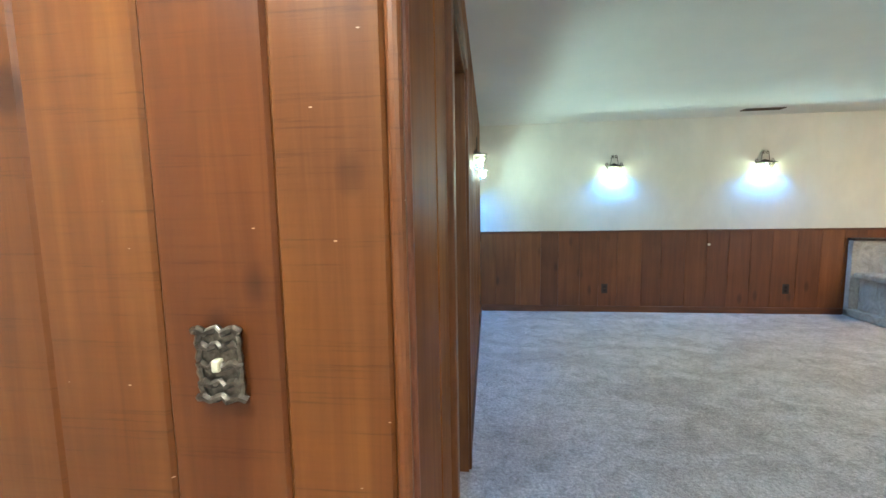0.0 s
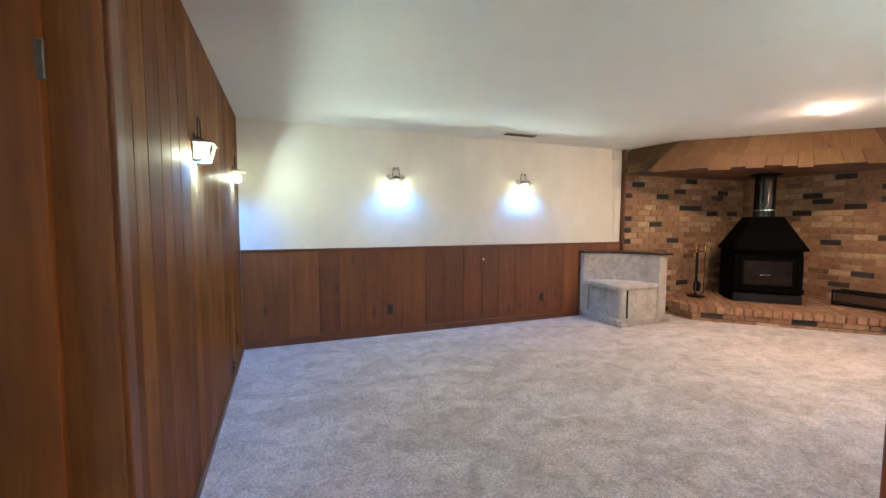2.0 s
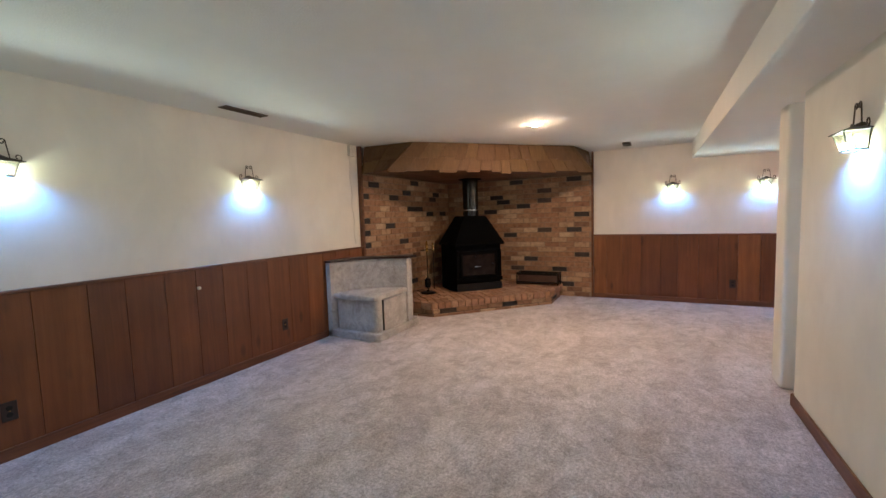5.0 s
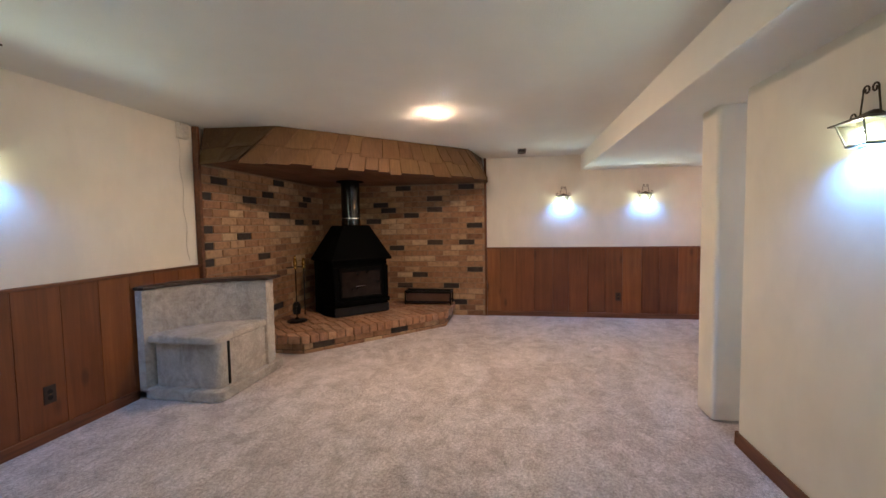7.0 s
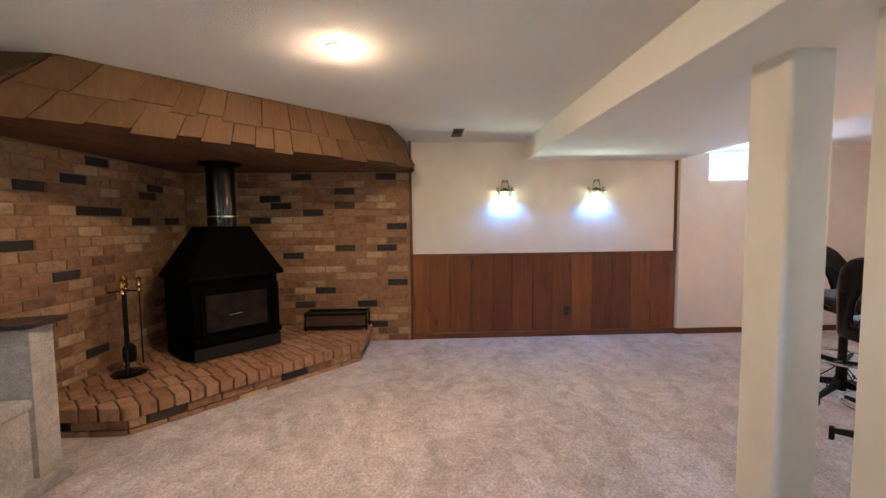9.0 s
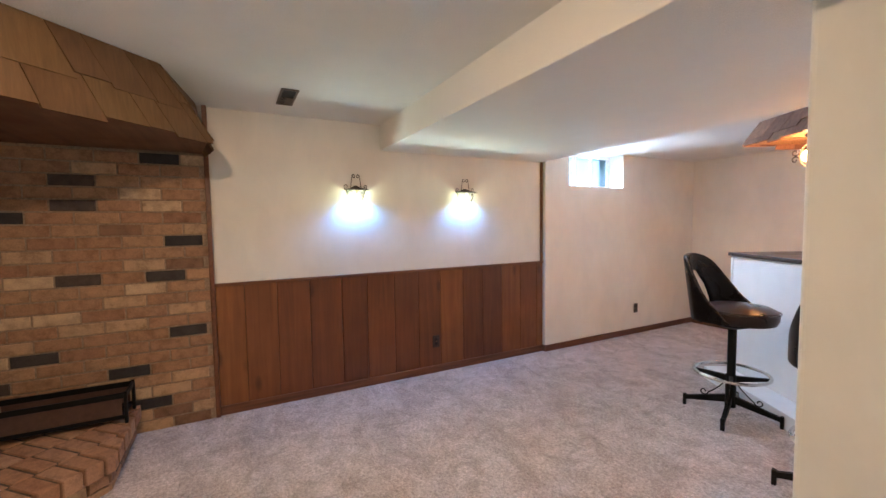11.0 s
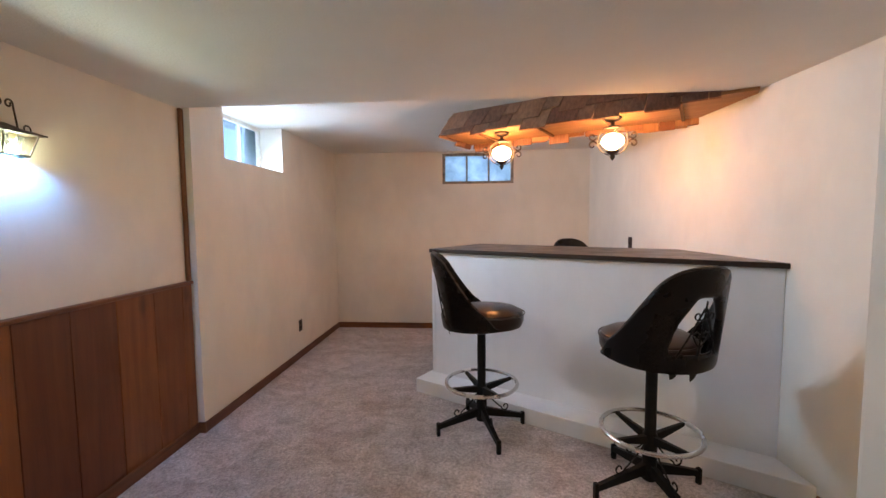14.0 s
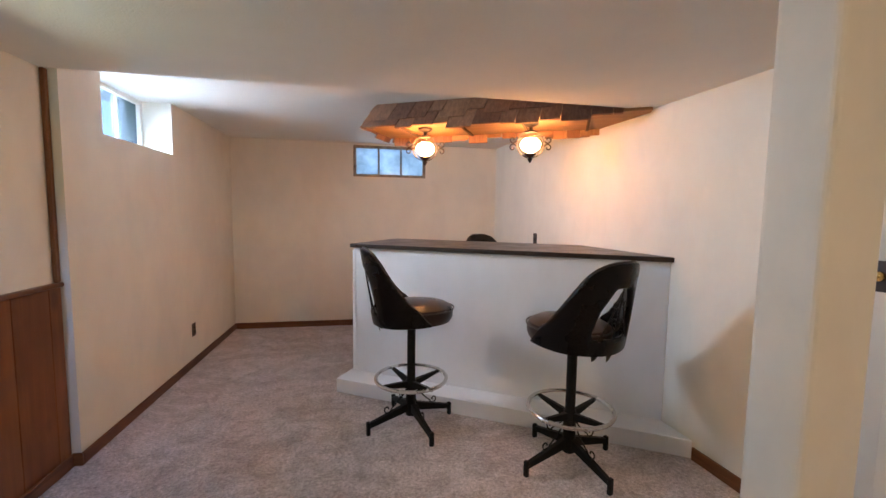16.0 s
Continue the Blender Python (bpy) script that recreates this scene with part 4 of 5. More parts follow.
part("crossbar", tube(bmesh.new(), [(0, -0.1, 0.655), (0, 0, 0.662), (0, 0.1, 0.655)], 0.006), IRON, tools)
for i, (x, y) in enumerate(((-0.105, 0), (0.105, 0), (0, -0.095))):
    part("tool_handle", lathe(bmesh.new(), [(0.008, 0.64), (0.02, 0.652), (0.012, 0.675), (0.021, 0.70), (0.012, 0.73), (0.02, 0.75), (0.003, 0.768)], 12, (x, y)), BRASS, tools, "turned brass handle", True)
    part("tool_rod", tube(bmesh.new(), [(x, y, 0.65), (x, y, 0.2)], 0.0055), IRON, tools)
    if i == 0:
        part("shovel_blade", soften(blocks((x - 0.05, x + 0.05, y - 0.008, y + 0.004, 0.06, 0.21)), 0.004), IRON, tools)
    elif i == 1:
        part("brush", lathe(bmesh.new(), [(0.02, 0.22), (0.045, 0.19), (0.05, 0.12), (0.04, 0.07)], 12, (x, y)), IRON, tools)
    else:
        part("poker_tip", tube(bmesh.new(), [(x, y, 0.21), (x, y, 0.1), (x + 0.02, y, 0.07), (x + 0.045, y, 0.085)], 0.006), IRON, tools)

# ---- low iron log rack by the brick ----
rack = thing("log_rack", "low dark iron log rack against the brick", "log rack", pose(6.97, 3.42, HEARTH_H + 0.003, 0, 0, 0))
for x in (-0.11, 0.11):
    part("side_rail", soften(blocks((x - 0.006, x + 0.006, -0.33, 0.33, 0.16, 0.195)), 0.002), IRON, rack)
    part("side_rail", soften(blocks((x - 0.006, x + 0.006, -0.33, 0.33, 0.03, 0.055)), 0.002), IRON, rack)
    part("side_panel", blocks((x - 0.003, x + 0.003, -0.31, 0.31, 0.056, 0.159)), plain("rusty_sheet_iron", (0.08, 0.042, 0.03), 0.7, 0.3), rack, "rusty sheet iron side")
    for y in (-0.33, 0.33):
        part("leg", soften(blocks((x - 0.009, x + 0.009, y - 0.009, y + 0.009, 0, 0.2)), 0.002), IRON, rack)
for y in (-0.33, 0.33):
    part("end_rail", soften(blocks((-0.101, 0.101, y - 0.006, y + 0.006, 0.16, 0.195)), 0.002), IRON, rack)
part("floor_plate", blocks((-0.104, 0.104, -0.32, 0.32, 0.035, 0.042)), IRON, rack)

# ---- carpeted corner seat ----
seat = thing("corner_seat", "built-in corner bench covered in grey carpet with a dark cap", "bench", pose(0, 0, 0))
SY = 4.43


def smooth_prism(outline, z0, z1, r, segs=2):
    bm = prism(bmesh.new(), outline, z0, z1)
    flat = [e for e in bm.edges if abs(e.verts[0].co.z - e.verts[1].co.z) < 1e-6]
    bmesh.ops.bevel(bm, geom=flat, offset=r, segments=segs, affect="EDGES", profile=0.5)
    return bm


N1 = NORTH - 0.04


def bow(k, off=0.0):
    """The concave line of the backrest, from the north wall to its free end; off moves it to the corner."""
    a, c, e = Vector((3.90, 5.06)), Vector((4.42, 5.0)), Vector((4.55, SY))
    p = a * (1 - k) ** 2 + c * (2 * k * (1 - k)) + e * k * k
    d = ((c - a) * (1 - k) + (e - c) * k).normalized()
    return (p.x - d.y * off, min(p.y + d.x * off, N1))


STEPS = [i / 12 for i in range(13)]
back_plan = [(3.90, N1)] + [bow(k) for k in STEPS] + [bow(k, 0.12 + 0.06 * k) for k in STEPS[:1:-1]]
part("back", smooth_prism(back_plan, 0.0, 0.862, 0.01), CARPET_GREY, seat)
cap_plan = [(3.885, N1)] + [bow(k, -0.02) for k in STEPS] + [bow(1.0, 0.0)[:1] + (SY - 0.025,), (4.75, SY - 0.025)] + [bow(k, 0.14 + 0.06 * k) for k in STEPS[:1:-1]]
part("cap", smooth_prism(cap_plan, 0.863, 0.89, 0.006), CAP_WOOD, seat, "dark stained wooden cap")
box_plan = [(3.965, 5.02), (3.965, 4.55)] + arc(4.03, SY + 0.09, 0.065, 180, 270, 6) + [(4.56, SY + 0.025), bow(0.9, 0.03), bow(0.6, 0.03), bow(0.3, 0.03)]
part("seat_box", smooth_prism(box_plan, 0.0, 0.445, 0.008), CARPET_GREY, seat)
seat_plan = [(3.905, 5.03), (3.90, 4.56)] + arc(3.97, SY + 0.07, 0.07, 180, 270, 8) + [(4.545, SY + 0.005), bow(0.9, 0.02), bow(0.7, 0.02), bow(0.5, 0.02), bow(0.3, 0.02), bow(0.12, 0.02)]
part("seat_cushion", smooth_prism(seat_plan, 0.447, 0.508, 0.02, 3), CARPET_GREY, seat, "padded carpet seat")
skirt_plan = [(3.90, N1), (3.90, 4.62)] + arc(3.975, SY + 0.055, 0.075, 180, 270, 6) + [(4.75, SY - 0.02), (4.755, SY + 0.05), bow(0.8, 0.06), bow(0.5, 0.06), bow(0.25, 0.05)]
part("skirting", smooth_prism(skirt_plan, 0.0, 0.085, 0.014, 2), CARPET_GREY, seat, "carpeted skirting band")
part("seam", soften(blocks((4.05, 4.066, SY + 0.012, SY + 0.05, 0.1, 0.445)), 0.002), SLOT, seat, "open dark seam")

# ---- bar ----
BAR_M = Matrix.Translation((5.714, -1.423, 0)) @ pose(0, 0, 0, 0, 0, math.degrees(math.atan2(0.508, -0.861)))
# local: x runs along the front to the west wall, +y is the customers' side after the turn below
BAR_L = 2.235


def wedge(x0, x1, y0, y1):
    """A plan strip along the bar; its far end follows the west wall."""
    pts = []
    for x, y in ((x0, y0), (x1, y0), (x1, y1), (x0, y1)):
        if x == x1:
            p = BAR_M @ Vector((x, y, 0))
            d = (BAR_M.to_3x3() @ Vector((1, 0, 0)))
            k = (bar_west(p.y) + 0.003 - p.x) / (d.x + 0.063 * d.y)
            x = x + k
        pts.append((x, y))
    return pts


bar = thing("bar_counter", "white painted home bar with a dark laminate top and toe step", "bar counter", BAR_M)
part("front_panel", prism(bmesh.new(), wedge(0.0, BAR_L, 0.0, 0.10), 0.11, 1.107), BAR_WHITE, bar)
part("corner_strip", soften(blocks((-0.006, 0.022, -0.006, 0.0, 0.11, 1.09)), 0.002), BAR_WHITE, bar)
part("end_panel", blocks((0.0, 0.04, 0.10, 0.56, 0.11, 1.107)), BAR_WHITE, bar)
part("inner_shelf", prism(bmesh.new(), wedge(0.04, BAR_L, 0.10, 0.5), 0.5, 0.52), LAMINATE, bar)
part("countertop", soften(prism(bmesh.new(), wedge(-0.02, BAR_L, -0.025, 0.80), 1.108, 1.138), 0.004, 2), LAMINATE, bar, "dark walnut laminate top")
part("toe_step", soften(prism(bmesh.new(), wedge(-0.035, BAR_L, -0.195, 0.56), 0.0, 0.109), 0.005, 2), BAR_WHITE, bar, "scuffed white toe step")

# ---- shake canopy with globe lamps over the bar ----
CAN_M = Matrix.Translation((5.64, -1.42, 0)) @ pose(0, 0, 0, 0, 0, math.degrees(math.atan2(0.469, -0.883)))
canopy = thing("bar_canopy", "small dark cedar shake canopy hung from the ceiling over the bar", "canopy", CAN_M)
CL, CZ, CT, CD = 2.03, 2.03, BAR_CEILING - 0.003, 0.54
low = [(0, 0), (CL, 0), (CL, CD), (0, CD)]
high = [(0.09, 0.07), (CL, 0.07), (CL, CD - 0.07), (0.09, CD - 0.07)]
bm = bmesh.new()
loft(bm, [[(x, y, CZ + 0.02) for x, y in low], [(x, y, CT) for x, y in high]])
part("carcass", bm, PLY_LIT, canopy, "plywood underside coloured as lit by the globes")


def lift3(p, z):
    return (p[0], p[1], z)


shakes(canopy, lift3(low[0], CZ), (CL - 0.17, 0, CZ), (CL - 0.17, 0.07, CT), lift3(high[0], CT), 2, SHAKE_BAR, thick=0.016, out=(0, -1, 0.5), ragged=0.065, width=(0.1, 0.2))
shakes(canopy, lift3(low[3], CZ), lift3(low[0], CZ), lift3(high[0], CT), lift3(high[3], CT), 3, SHAKE_BAR, out=(-1, 0, 0.5), ragged=0.03)
shakes(canopy, lift3(low[2], CZ), lift3(low[3], CZ), lift3(high[3], CT), lift3(high[2], CT), 2, SHAKE_LIT, out=(0, 1, 0.5), ragged=0.05)
# shake undersides hanging below the back edge
t = 0.03
while t < CL - 0.1:
    w = random.uniform(0.09, 0.17)
    if random.random() < 0.75:
        part("hanging_shake", soften(blocks((t, t + w - 0.006, CD - 0.012, CD + 0.002, CZ - random.uniform(0.01, 0.06), CZ + 0.03)), 0.002), SHAKE_LIT, canopy, "cedar shake end coloured as lit by the globes")
    t += w
for x in (0.28, 0.74, 1.2, 1.65):
    part("batten", soften(blocks((x, x + 0.02, 0.02, CD - 0.02, CZ + 0.005, CZ + 0.02)), 0.002), SHAKE, canopy)


def globe_lamp(m, made=[]):
    if made:
        return copy_thing(made[0], m)
    root = thing("globe_lamp", "glass globe lamp with black iron scrolls under the canopy, lit", "ceiling lamp", None, "globe lamps over the bar")
    part("canopy_plate", lathe(bmesh.new(), [(0.055, 0.0), (0.055, -0.012), (0.035, -0.025), (0.02, -0.03)], 20), LAMP_BRONZE, root, "", True)
    part("stem", lathe(bmesh.new(), [(0.012, -0.025), (0.012, -0.05), (0.035, -0.06), (0.04, -0.068)], 14), LAMP_BRONZE, root)
    globe = [(0.035 + 0.0, -0.066)] + [(0.087 * math.sin(radians(a)), -0.147 + 0.087 * math.cos(radians(a))) for a in range(25, 170, 12)] + [(0.012, -0.232)]
    part("globe", lathe(bmesh.new(), globe, 28), CLEAR_GLASS, root, "clear glass globe", True)
    opal = [(0.03, -0.106)] + [(0.07 * math.sin(radians(a)), -0.152 + 0.05 * math.cos(radians(a))) for a in range(35, 160, 14)] + [(0.02, -0.205)]
    part("opal_chimney", lathe(bmesh.new(), opal, 24), GLOBE_GLOW, root, "glowing opal glass", True)
    part("bottom_cup", lathe(bmesh.new(), [(0.045, -0.215), (0.03, -0.228), (0.012, -0.24), (0.018, -0.25), (0.004, -0.275)], 14), LAMP_BRONZE, root, "", True)
    for s in (-1, 1):
        part("side_strap", tube(bmesh.new(), [(s * r, 0, z) for r, z in [(0.03, -0.06)] + [(0.094 * math.sin(radians(a)), -0.147 + 0.094 * math.cos(radians(a))) for a in range(25, 170, 12)] + [(0.02, -0.238)]], 0.0035, 6), LAMP_BRONZE, root)
        for zc, turn in ((-0.115, 1), (-0.17, -1)):
            pts = [(0.097 + 0.026 + x, zc + turn * y) for x, y in spiral(0, 0, 0.027, 0.008, 200, 560, 18)]
            part("scroll", tube(bmesh.new(), [(s * x, 0, z) for x, z in pts], 0.005, 6), LAMP_BRONZE, root)
    for o in root.children:
        o.data.transform(Matrix.Scale(1.04, 4))
    root.matrix_world = m
    made.append(root)
    return root


for x, y in ((5.157, -1.374), (4.442, -0.98)):
    globe_lamp(pose(x, y, CZ + 0.017, 0, 0, -12))

# ---- bar stools ----


def bar_stool(m, base_turn, made=[]):
    """Swivel stool; the seat faces local +x. base_turn sets the star foot against the seat."""
    root = thing("bar_stool", "black vinyl swivel bar stool with a chrome foot ring", "bar stool", None, "bar stools")
    b = radians(base_turn)
    part("column", lathe(bmesh.new(), [(0.034, 0.07), (0.034, 0.30), (0.027, 0.31), (0.027, 0.64), (0.05, 0.655)], 18), IRON, root, "", True)
    for k in range(4):
        a = b + k * math.pi / 2
        r = Matrix.Rotation(a, 4, "Z")
        bm = bmesh.new()
        loft(bm, [[r @ Vector(p) for p in ((0.02, -0.014, 0.10), (0.02, 0.014, 0.10), (0.02, 0.014, 0.155), (0.02, -0.014, 0.155))],
                  [r @ Vector(p) for p in ((0.29, -0.011, 0.045), (0.29, 0.011, 0.045), (0.29, 0.011, 0.075), (0.29, -0.011, 0.075))]])
        leg = part("leg", bm, IRON, root)
        part("foot", soften(box(bmesh.new(), 0.28, 0.302, -0.013, 0.013, 0.0, 0.085, r), 0.003), IRON, leg)
        # spokes of the ring and scrolls between the legs
        bm = bmesh.new()
        r2 = Matrix.Rotation(a + math.pi / 4 * 0.2, 4, "Z")
        loft(bm, [[r2 @ Vector(p) for p in ((0.025, -0.012, 0.255), (0.025, 0.012, 0.255), (0.025, 0.012, 0.30), (0.025, -0.012, 0.30))],
                  [r2 @ Vector(p) for p in ((0.225, -0.007, 0.30), (0.225, 0.007, 0.30), (0.225, 0.007, 0.318), (0.225, -0.007, 0.318))]])
        part("spoke", bm, IRON, root)
        r3 = Matrix.Rotation(a, 4, "Z")
        curve = [(0.035, 0.245), (0.07, 0.20), (0.115, 0.155), (0.14, 0.135)] + [(0.165 + x, 0.14 + y) for x, y in spiral(0, 0, 0.028, 0.008, 200, 560, 18)]
        part("scroll", tube(bmesh.new(), [r3 @ Vector((x, 0, z)) for x, z in curve], 0.0042, 6), IRON, root, "", True)
    ring = [(0.228 * math.cos(2 * math.pi * i / 40), 0.228 * math.sin(2 * math.pi * i / 40), 0.318) for i in range(40)]
    part("foot_ring", tube(bmesh.new(), ring, 0.0115, 10, True), CHROME, root, "scuffed chrome foot ring", True)
    # round padded seat
    prof = [(0.001, 0.655), (0.15, 0.655), (0.20, 0.665), (0.213, 0.69), (0.215, 0.72), (0.205, 0.745), (0.17, 0.762), (0.09, 0.775), (0.001, 0.778)]
    bm = lathe(bmesh.new(), prof, 36)
    for v in bm.verts:
        v.co.x = v.co.x * 1.08 + 0.036
        v.co.y *= 1.03
        v.co.z = 0.655 + (v.co.z - 0.655) * 1.14
    cushion = part("seat", bm, VINYL_SEAT, root, "dark brown padded vinyl seat", True)
    pip = [(0.221 * math.cos(2 * math.pi * i / 40) * 1.07 + 0.036, 0.221 * math.sin(2 * math.pi * i / 40), 0.746) for i in range(40)]
    part("piping", tube(bmesh.new(), pip, 0.005, 6, True), PIPING, cushion, "", True)
    # wrap-around shell with an arched opening at the back
    n, rows = 76, 24
    outer, inner = {}, {}
    for i in range(n + 1):
        ph = radians(70 + (290 - 70) * i / n)
        off = abs(math.degrees(ph) - 180)
        x0 = 0.236 * math.cos(ph)
        rise = min(1.0, max(0.0, (0.08 - x0) / 0.312))
        rise = rise / 0.92 if rise < 0.7 else 0.761 + 0.24 * (1 - math.exp((0.7 - rise) / 0.2))
        top = 0.682 + 0.475 * rise ** 1.3
        low_z = 0.655 + 0.02 * (off / 110)
        for j in range(rows + 1):
            z = low_z + (top - low_z) * j / rows
            lean = 0.085 * ((z - 0.66) / 0.5) if z > 0.66 else 0.0
            wide = 1.02 - 0.05 * max(0, (z - 0.8) / 0.4) ** 1.5
            ro = 0.248
            c = math.cos(ph)
            x = (-ro * abs(c) ** 0.75 if c < 0 else ro * c) - lean * max(0, -c) ** 0.6
            y = ro * math.sin(ph) * wide
            outer[i, j] = Vector((x, y, z))
            inner[i, j] = Vector((x * (1 - 0.028 / ro), y * (1 - 0.028 / ro), z + (0.006 if j == rows else 0)))
    bm = bmesh.new()

    def hole(i, j):
        off = abs(70 + 220 * (i + 0.5) / n - 180)
        z = sum(outer[i + a, j + c].z for a in (0, 1) for c in (0, 1)) / 4
        if z < 0.745 or z > 0.985:
            return False
        return off < 31 * math.sqrt(max(0.0, 1 - ((z - 0.745) / 0.25) ** 1.7))

    verts = {}

    def vert(side, i, j):
        if (side, i, j) not in verts:
            verts[side, i, j] = bm.verts.new((outer if side else inner)[i, j])
        return verts[side, i, j]

    solid = {(i, j) for i in range(n) for j in range(rows) if not hole(i, j)}
    for i, j in solid:
        bm.faces.new((vert(1, i, j), vert(1, i + 1, j), vert(1, i + 1, j + 1), vert(1, i, j + 1)))
        bm.faces.new((vert(0, i, j + 1), vert(0, i + 1, j + 1), vert(0, i + 1, j), vert(0, i, j)))
        for (di, dj), (p, q) in (((-1, 0), ((i, j), (i, j + 1))), ((1, 0), ((i + 1, j + 1), (i + 1, j))), ((0, -1), ((i + 1, j), (i, j))), ((0, 1), ((i, j + 1), (i + 1, j + 1)))):
            if (i + di, j + dj) not in solid:
                bm.faces.new((vert(0, *p), vert(0, *q), vert(1, *q), vert(1, *p)))
    bmesh.ops.recalc_face_normals(bm, faces=bm.faces[:])
    edge = {v for i in range(n) for j in range(rows) if (i, j) not in solid for a in (0, 1) for c in (0, 1) for s in (0, 1) for v in [verts.get((s, i + a, j + c))] if v}
    for _ in range(6):
        bmesh.ops.smooth_vert(bm, verts=list(edge), factor=0.5, use_axis_x=True, use_axis_y=True, use_axis_z=True)
    bmesh.ops.smooth_vert(bm, verts=bm.verts[:], factor=0.35, use_axis_x=True, use_axis_y=True, use_axis_z=True)
    shell = part("back_shell", bm, VINYL, root, "black vinyl wrap-around back", False)
    shaded(shell, 60)
    rim = [(outer[i, rows] + inner[i, rows]) / 2 for i in range(n + 1)]
    part("piping", tube(bmesh.new(), rim, 0.0065, 6), PIPING, shell, "", True)
    # iron scrollwork in the opening
    def on_back(y, z):
        """A point in the opening, on the leaning back."""
        return (-0.236 - 0.085 * (z - 0.66) / 0.5 + 0.9 * y * y, y, z)

    part("back_bar", tube(bmesh.new(), [on_back(0, z) for z in (0.72, 0.8, 0.9, 0.985)], 0.0042, 6), IRON, shell)
    for s in (-1, 1):
        part("back_bar", tube(bmesh.new(), [on_back(s * 0.105, 0.735), on_back(s * 0.06, 0.83), on_back(s * 0.004, 0.955)], 0.004, 6), IRON, shell)
        heart = [(0.0, 0.775), (0.022, 0.80), (0.04, 0.828)] + [(0.022 + x, 0.832 + z) for x, z in spiral(0, 0, 0.02, 0.007, 0, 300, 16)]
        part("back_scroll", tube(bmesh.new(), [on_back(s * y, z) for y, z in heart], 0.0032, 6), IRON, shell, "", True)
        curl = [(0.0, 0.90), (0.012, 0.905)] + [(0.034 + x, 0.922 + z) for x, z in spiral(0, 0, 0.02, 0.006, -120, 200, 16)]
        part("back_scroll", tube(bmesh.new(), [on_back(s * y, z) for y, z in curl], 0.0032, 6), IRON, shell, "", True)
        base = [(0.0, 0.745), (0.02, 0.728), (0.055, 0.72)] + [(0.078 + x, 0.738 + z) for x, z in spiral(0, 0, 0.018, 0.008, -90, 160, 14)]
        part("back_scroll", tube(bmesh.new(), [on_back(s * y, z) for y, z in base], 0.0032, 6), IRON, shell, "", True)
    # torn lining hanging under the back
    for y0, y1, drop in ((-0.10, -0.055, 0.016), (-0.05, 0.0, 0.045), (0.06, 0.10, 0.024)):
        bm = bmesh.new()
        x0, x1 = -0.215 + 1.2 * y0 * y0, -0.215 + 1.2 * y1 * y1
        loft(bm, [[(x0, y0, 0.662), (x1, y1, 0.662), (x1 + 0.008, y1, 0.662), (x0 + 0.008, y0, 0.662)],
                  [(x0, y0 + 0.012, 0.65 - drop * 0.4), (x1, y1 - 0.004, 0.65 - drop * 0.2), (x1 + 0.005, y1 - 0.004, 0.65 - drop * 0.2), (x0 + 0.005, y0 + 0.012, 0.65 - drop * 0.4)],
                  [(x0 + 0.006, y0 + 0.02, 0.65 - drop * 0.8), (x0 + 0.008, y0 + 0.034, 0.65 - drop), (x0 + 0.011, y0 + 0.034, 0.65 - drop), (x0 + 0.009, y0 + 0.02, 0.65 - drop * 0.8)]])
        part("torn_lining", bm, TORN, shell, "torn hanging lining")
    # seat and back sit on a raised swivel plate
    for o in (cushion, shell):
        o.location.z = 0.036
    part("swivel_plate", lathe(bmesh.new(), [(0.03, 0.64), (0.11, 0.668), (0.13, 0.675), (0.13, 0.692), (0.03, 0.692)], 20), IRON, root, "", True)
    root.matrix_world = m
    return root


bar_stool(pose(5.33, -0.70, 0, 0, 0, 183), 19 - 183)
bar_stool(pose(4.506, -0.143, 0, 0, 0, -70), 15.5 + 70)
bar_stool(pose(4.34, -2.19, 0, 0, 0, 100), 20)

# ---- registers, outlets and small things ----


def register(label, m, length, width, slats=9, open_to=0.0):
    root = thing("ceiling_vent", label, "vent", m)
    part("frame", soften(blocks((-length / 2, length / 2, -width / 2, -width / 2 + 0.014, -0.008, 0), (-length / 2, length / 2, width / 2 - 0.014, width / 2, -0.008, 0), (-length / 2, -length / 2 + 0.014, -width / 2 + 0.014, width / 2 - 0.014, -0.008, 0), (length / 2 - 0.014, length / 2, -width / 2 + 0.014, width / 2 - 0.014, -0.008, 0)), 0.002), VENT_METAL, root)
    # flat black sheet paints the shade inside the register
    part("duct", blocks((-length / 2 + 0.014, length / 2 - 0.014, -width / 2 + 0.014, width / 2 - 0.014, -0.0015, -0.0005)), SLOT, root)
    for i in range(slats):
        y = -width / 2 + 0.02 + (width - 0.04) * i / (slats - 1)
        part("slat", box(bmesh.new(), -length / 2 + 0.015 + open_to, length / 2 - 0.015, -0.0045, 0.0045, -0.0006, 0.0006, pose(0, y, -0.005, 50 if i < slats / 2 else -50, 0, 0)), VENT_METAL, root)
    return root


register("brown slatted metal ceiling register", pose(6.70, 2.09, CEILING - 0.001), 0.36, 0.11, open_to=0.17)
register("brown slatted metal ceiling register", pose(2.74, 4.83, CEILING - 0.001), 0.40, 0.10)


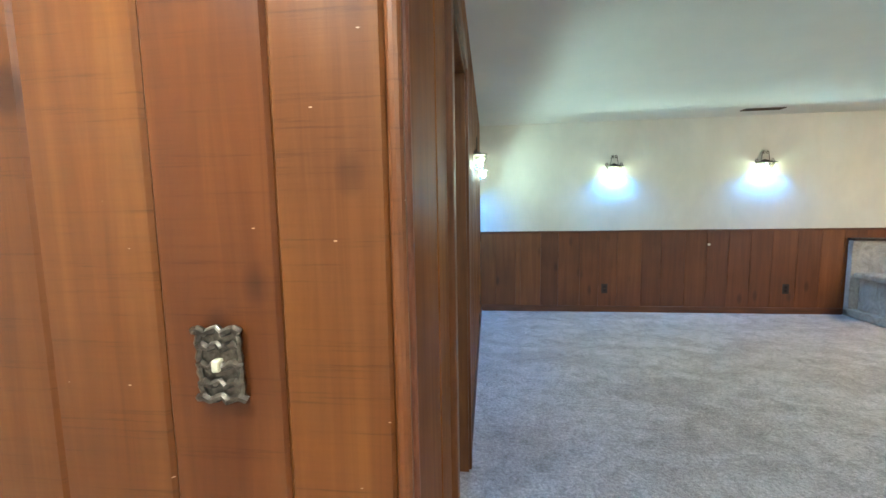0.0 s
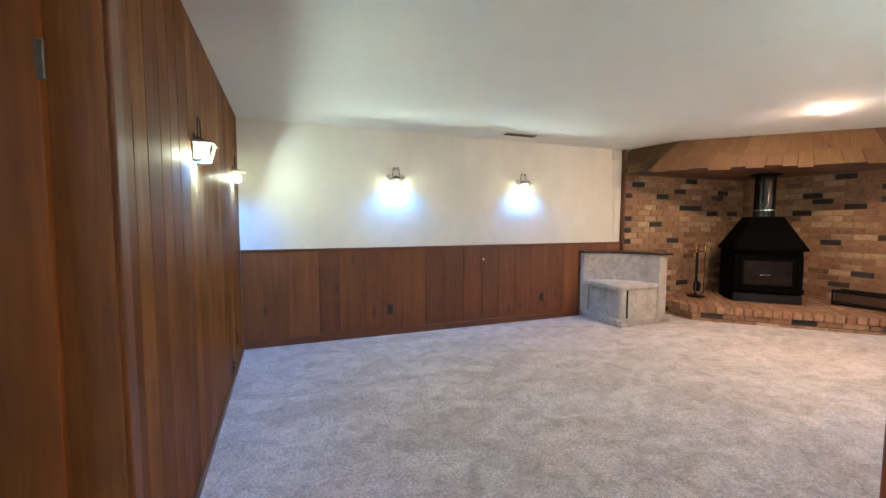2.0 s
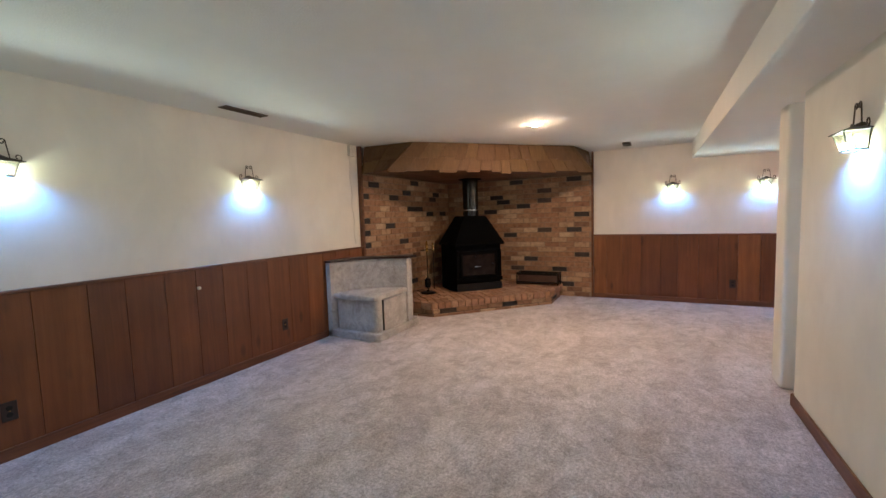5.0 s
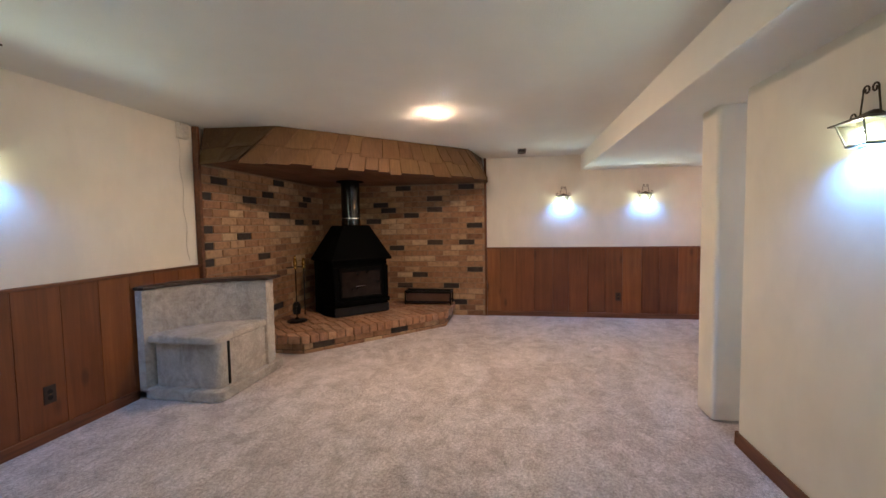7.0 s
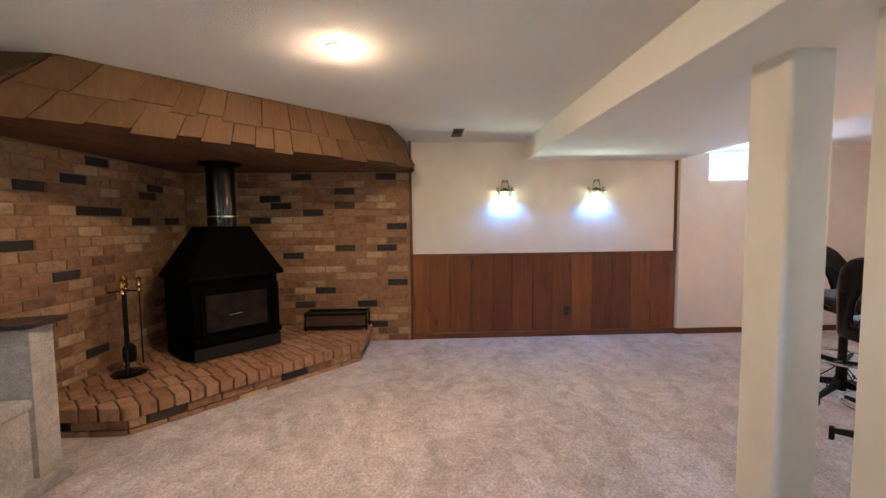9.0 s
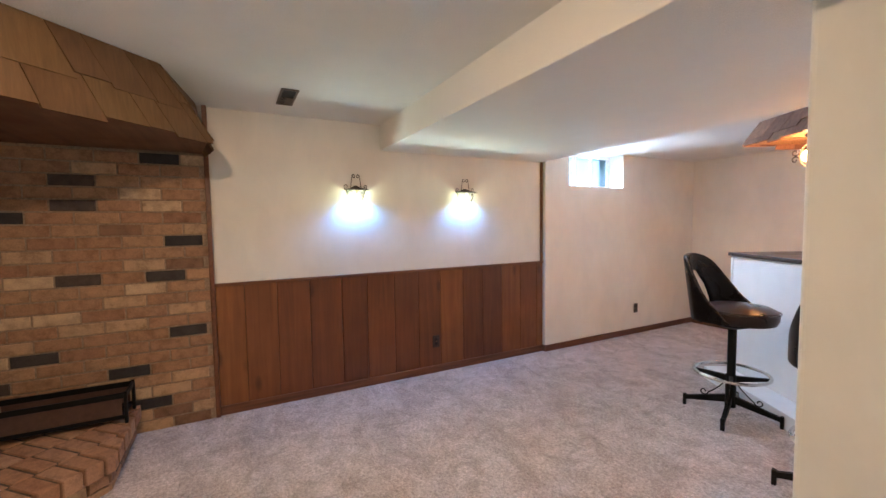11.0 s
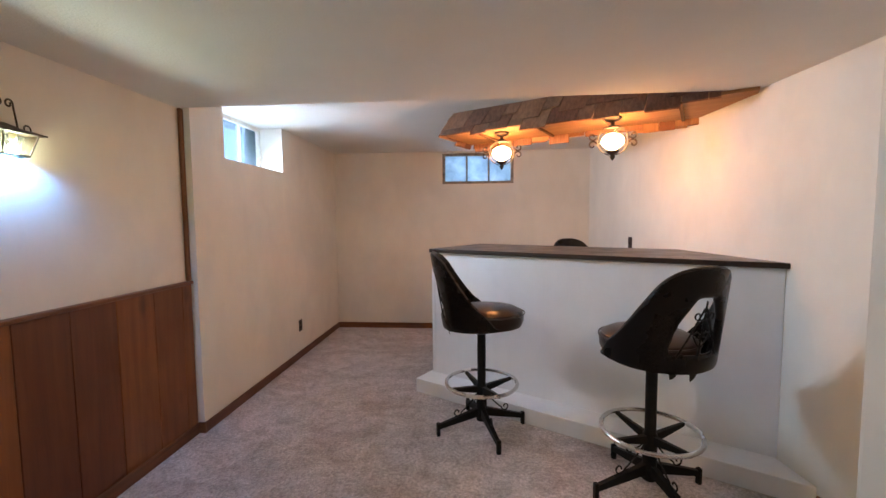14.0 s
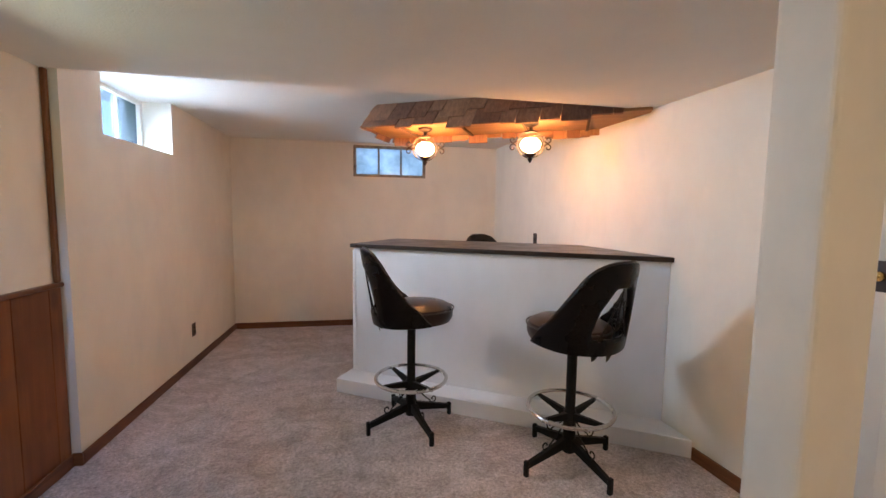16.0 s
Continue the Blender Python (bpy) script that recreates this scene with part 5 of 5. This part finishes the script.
def outlet(label, m):
    """Cover plate in the plane y = 0, facing -y."""
    root = thing("outlet", label, "outlet", m)
    part("cover_plate", soften(blocks((-0.036, 0.036, -0.006, 0, -0.058, 0.058)), 0.003, 2), PLATE, root)
    for z in (-0.02, 0.02):
        part("socket", soften(lathe(bmesh.new(), [(0.015, 0), (0.015, 0.003), (0.013, 0.004)], 14), 0.0004), SLOT, root).matrix_basis = pose(0, -0.0055, z, 90, 0, 0)
    part("screw", lathe(bmesh.new(), [(0.003, 0), (0.003, 0.002), (0.001, 0.003)], 8), BRASS, root).matrix_basis = pose(0, -0.0055, 0, 90, 0, 0)
    return root


BROWN_OUTLET = "dark brown wall outlet with a cover plate on the wainscot"
outlet(BROWN_OUTLET, pose(1.255, NORTH - 0.0205, 0.29))
outlet(BROWN_OUTLET, pose(3.29, NORTH - 0.0205, 0.295))
outlet(BROWN_OUTLET, pose(EAST - 0.0205, 0.765, 0.30, 0, 0, -90))
outlet("dark brown wall outlet low on the cream wall", pose(BAR_EAST - 0.0005, -2.04, 0.325, 0, 0, -90))
outlet("dark brown wall outlet low on the plank wall", pose(WEST + 0.0005, 4.62, 0.26, 0, 0, 90))
outlet("dark brown wall outlet low on the plank wall", pose(WEST + 0.0005, 4.30, 0.12, 0, 0, 90))


def switch(label, m, knob):
    root = thing("light_switch", label, "light switch", m)
    part("cover_plate", soften(blocks((-0.036, 0.036, -0.007, 0, -0.058, 0.058)), 0.003, 2), PLATE, root)
    if knob:
        part("dimmer_knob", lathe(bmesh.new(), [(0.019, 0), (0.018, 0.012), (0.012, 0.016), (0.001, 0.017)], 18), BRASS, root, "brass dimmer knob", True).matrix_basis = pose(0, -0.007, 0, 90, 0, 0)
    else:
        part("toggle", soften(blocks((-0.005, 0.005, -0.018, -0.006, -0.008, 0.012)), 0.002), PLATE, root)
    return root


switch("dark switch plate with a brass dimmer knob", pose(bar_west(0.69) + 0.001, 0.69, 1.17, 0, 0, 90 + 3.6), True)
switch("dark switch plate on the wall behind the bar", pose(bar_west(-2.06) + 0.001, -2.06, 1.14, 0, 0, 90 + 3.6), False)

# ornate switch plate on the entry wall
plate = thing("ornate_switch", "ornate pewter switch plate with a small ivory toggle", "light switch", pose(-0.534, ENTRY - 0.001, 1.09, 0, -1.5, 0))
part("cover_plate", soften(blocks((-0.032, 0.032, -0.006, 0, -0.05, 0.05)), 0.003, 2), PEWTER, plate)
for z, w in ((0.051, 0.037), (0.028, 0.031), (0.0, 0.033), (-0.028, 0.032), (-0.051, 0.038)):
    bm = bmesh.new()
    pts = [(-w + 2 * w * i / 8, -0.007 - 0.003 * (i % 2), z + 0.004 * math.sin(i * 2.1)) for i in range(9)]
    part("leaf_band", tube(bm, pts, 0.0065, 6), PEWTER, plate, "cast leaf ornament", True)
for s in (-1, 1):
    part("leaf_side", tube(bmesh.new(), [(s * 0.03, -0.006, -0.055 + 0.011 * i + 0.0) if i % 2 else (s * 0.033, -0.007, -0.055 + 0.011 * i) for i in range(11)], 0.005, 6), PEWTER, plate, "cast leaf ornament", True)
part("toggle", soften(blocks((-0.006, 0.006, -0.02, -0.005, -0.008, 0.01)), 0.002), IVORY, plate, "ivory toggle")

# wainscot access panel knob
single("cupboard_knob", lathe(bmesh.new(), [(0.006, 0), (0.006, 0.012), (0.014, 0.02), (0.014, 0.028), (0.004, 0.033)], 14), IVORY, "small ivory knob on the wainscot cupboard door", "knob", pose(2.42, NORTH - 0.0205, 0.825, 90, 0, 0), "", True)
# small white box with a cord at the ceiling
sensor = thing("wall_box", "small off-white plastic box on the wall at the ceiling", "wall box", pose(4.47, NORTH - 0.001, 2.215))
part("housing", soften(blocks((-0.05, 0.05, -0.05, 0, -0.07, 0.07)), 0.008, 2), SENSOR, sensor)
part("cover", soften(blocks((0.0, 0.042, -0.056, -0.05, -0.055, 0.055)), 0.004, 2), SENSOR, sensor)
cord = [(-0.03 + 0.012 * math.sin(i * 0.9), -0.006, -0.07 - 0.05 * i) for i in range(23)]
part("cord", tube(bmesh.new(), [(x + 0.0016 * i * 1.5, y, z) for i, (x, y, z) in enumerate(cord)], 0.0028, 6), SENSOR, sensor, "thin white cord", True)

# ---- bricks of the two walls ----
DARK_N = ((4.91, 22), (5.35, 20), (5.72, 21), (5.83, 18), (6.06, 18), (6.64, 21), (6.60, 20), (5.25, 15), (5.59, 12), (4.68, 20), (4.68, 16), (4.68, 14), (4.68, 12), (6.33, 17), (5.95, 23), (6.91, 17), (5.81, 4))
DARK_E = ((3.705, 24), (3.82, 23), (2.875, 23), (3.34, 21), (4.20, 20), (3.33, 19), (3.705, 18), (4.31, 17), (2.765, 16), (2.87, 13), (3.35, 13), (3.96, 12), (2.76, 8), (3.595, 7), (3.11, 5), (3.86, 5), (2.97, 2), (4.10, 19))
brick_wall(brick_n, (BRICK_WEST, NORTH - 0.05, 0.0), (1, 0, 0), EAST - 0.05 - BRICK_WEST, HOOD_Z + 0.02, (0, -1, 0), 0.1355, [(x - BRICK_WEST, r) for x, r in DARK_N])
brick_wall(brick_e, (EAST - 0.05, BRICK_SOUTH, 0.0), (0, 1, 0), NORTH - 0.05 - BRICK_SOUTH, HOOD_Z + 0.02, (-1, 0, 0), 0.0335, [(y - BRICK_SOUTH, r) for y, r in DARK_E])
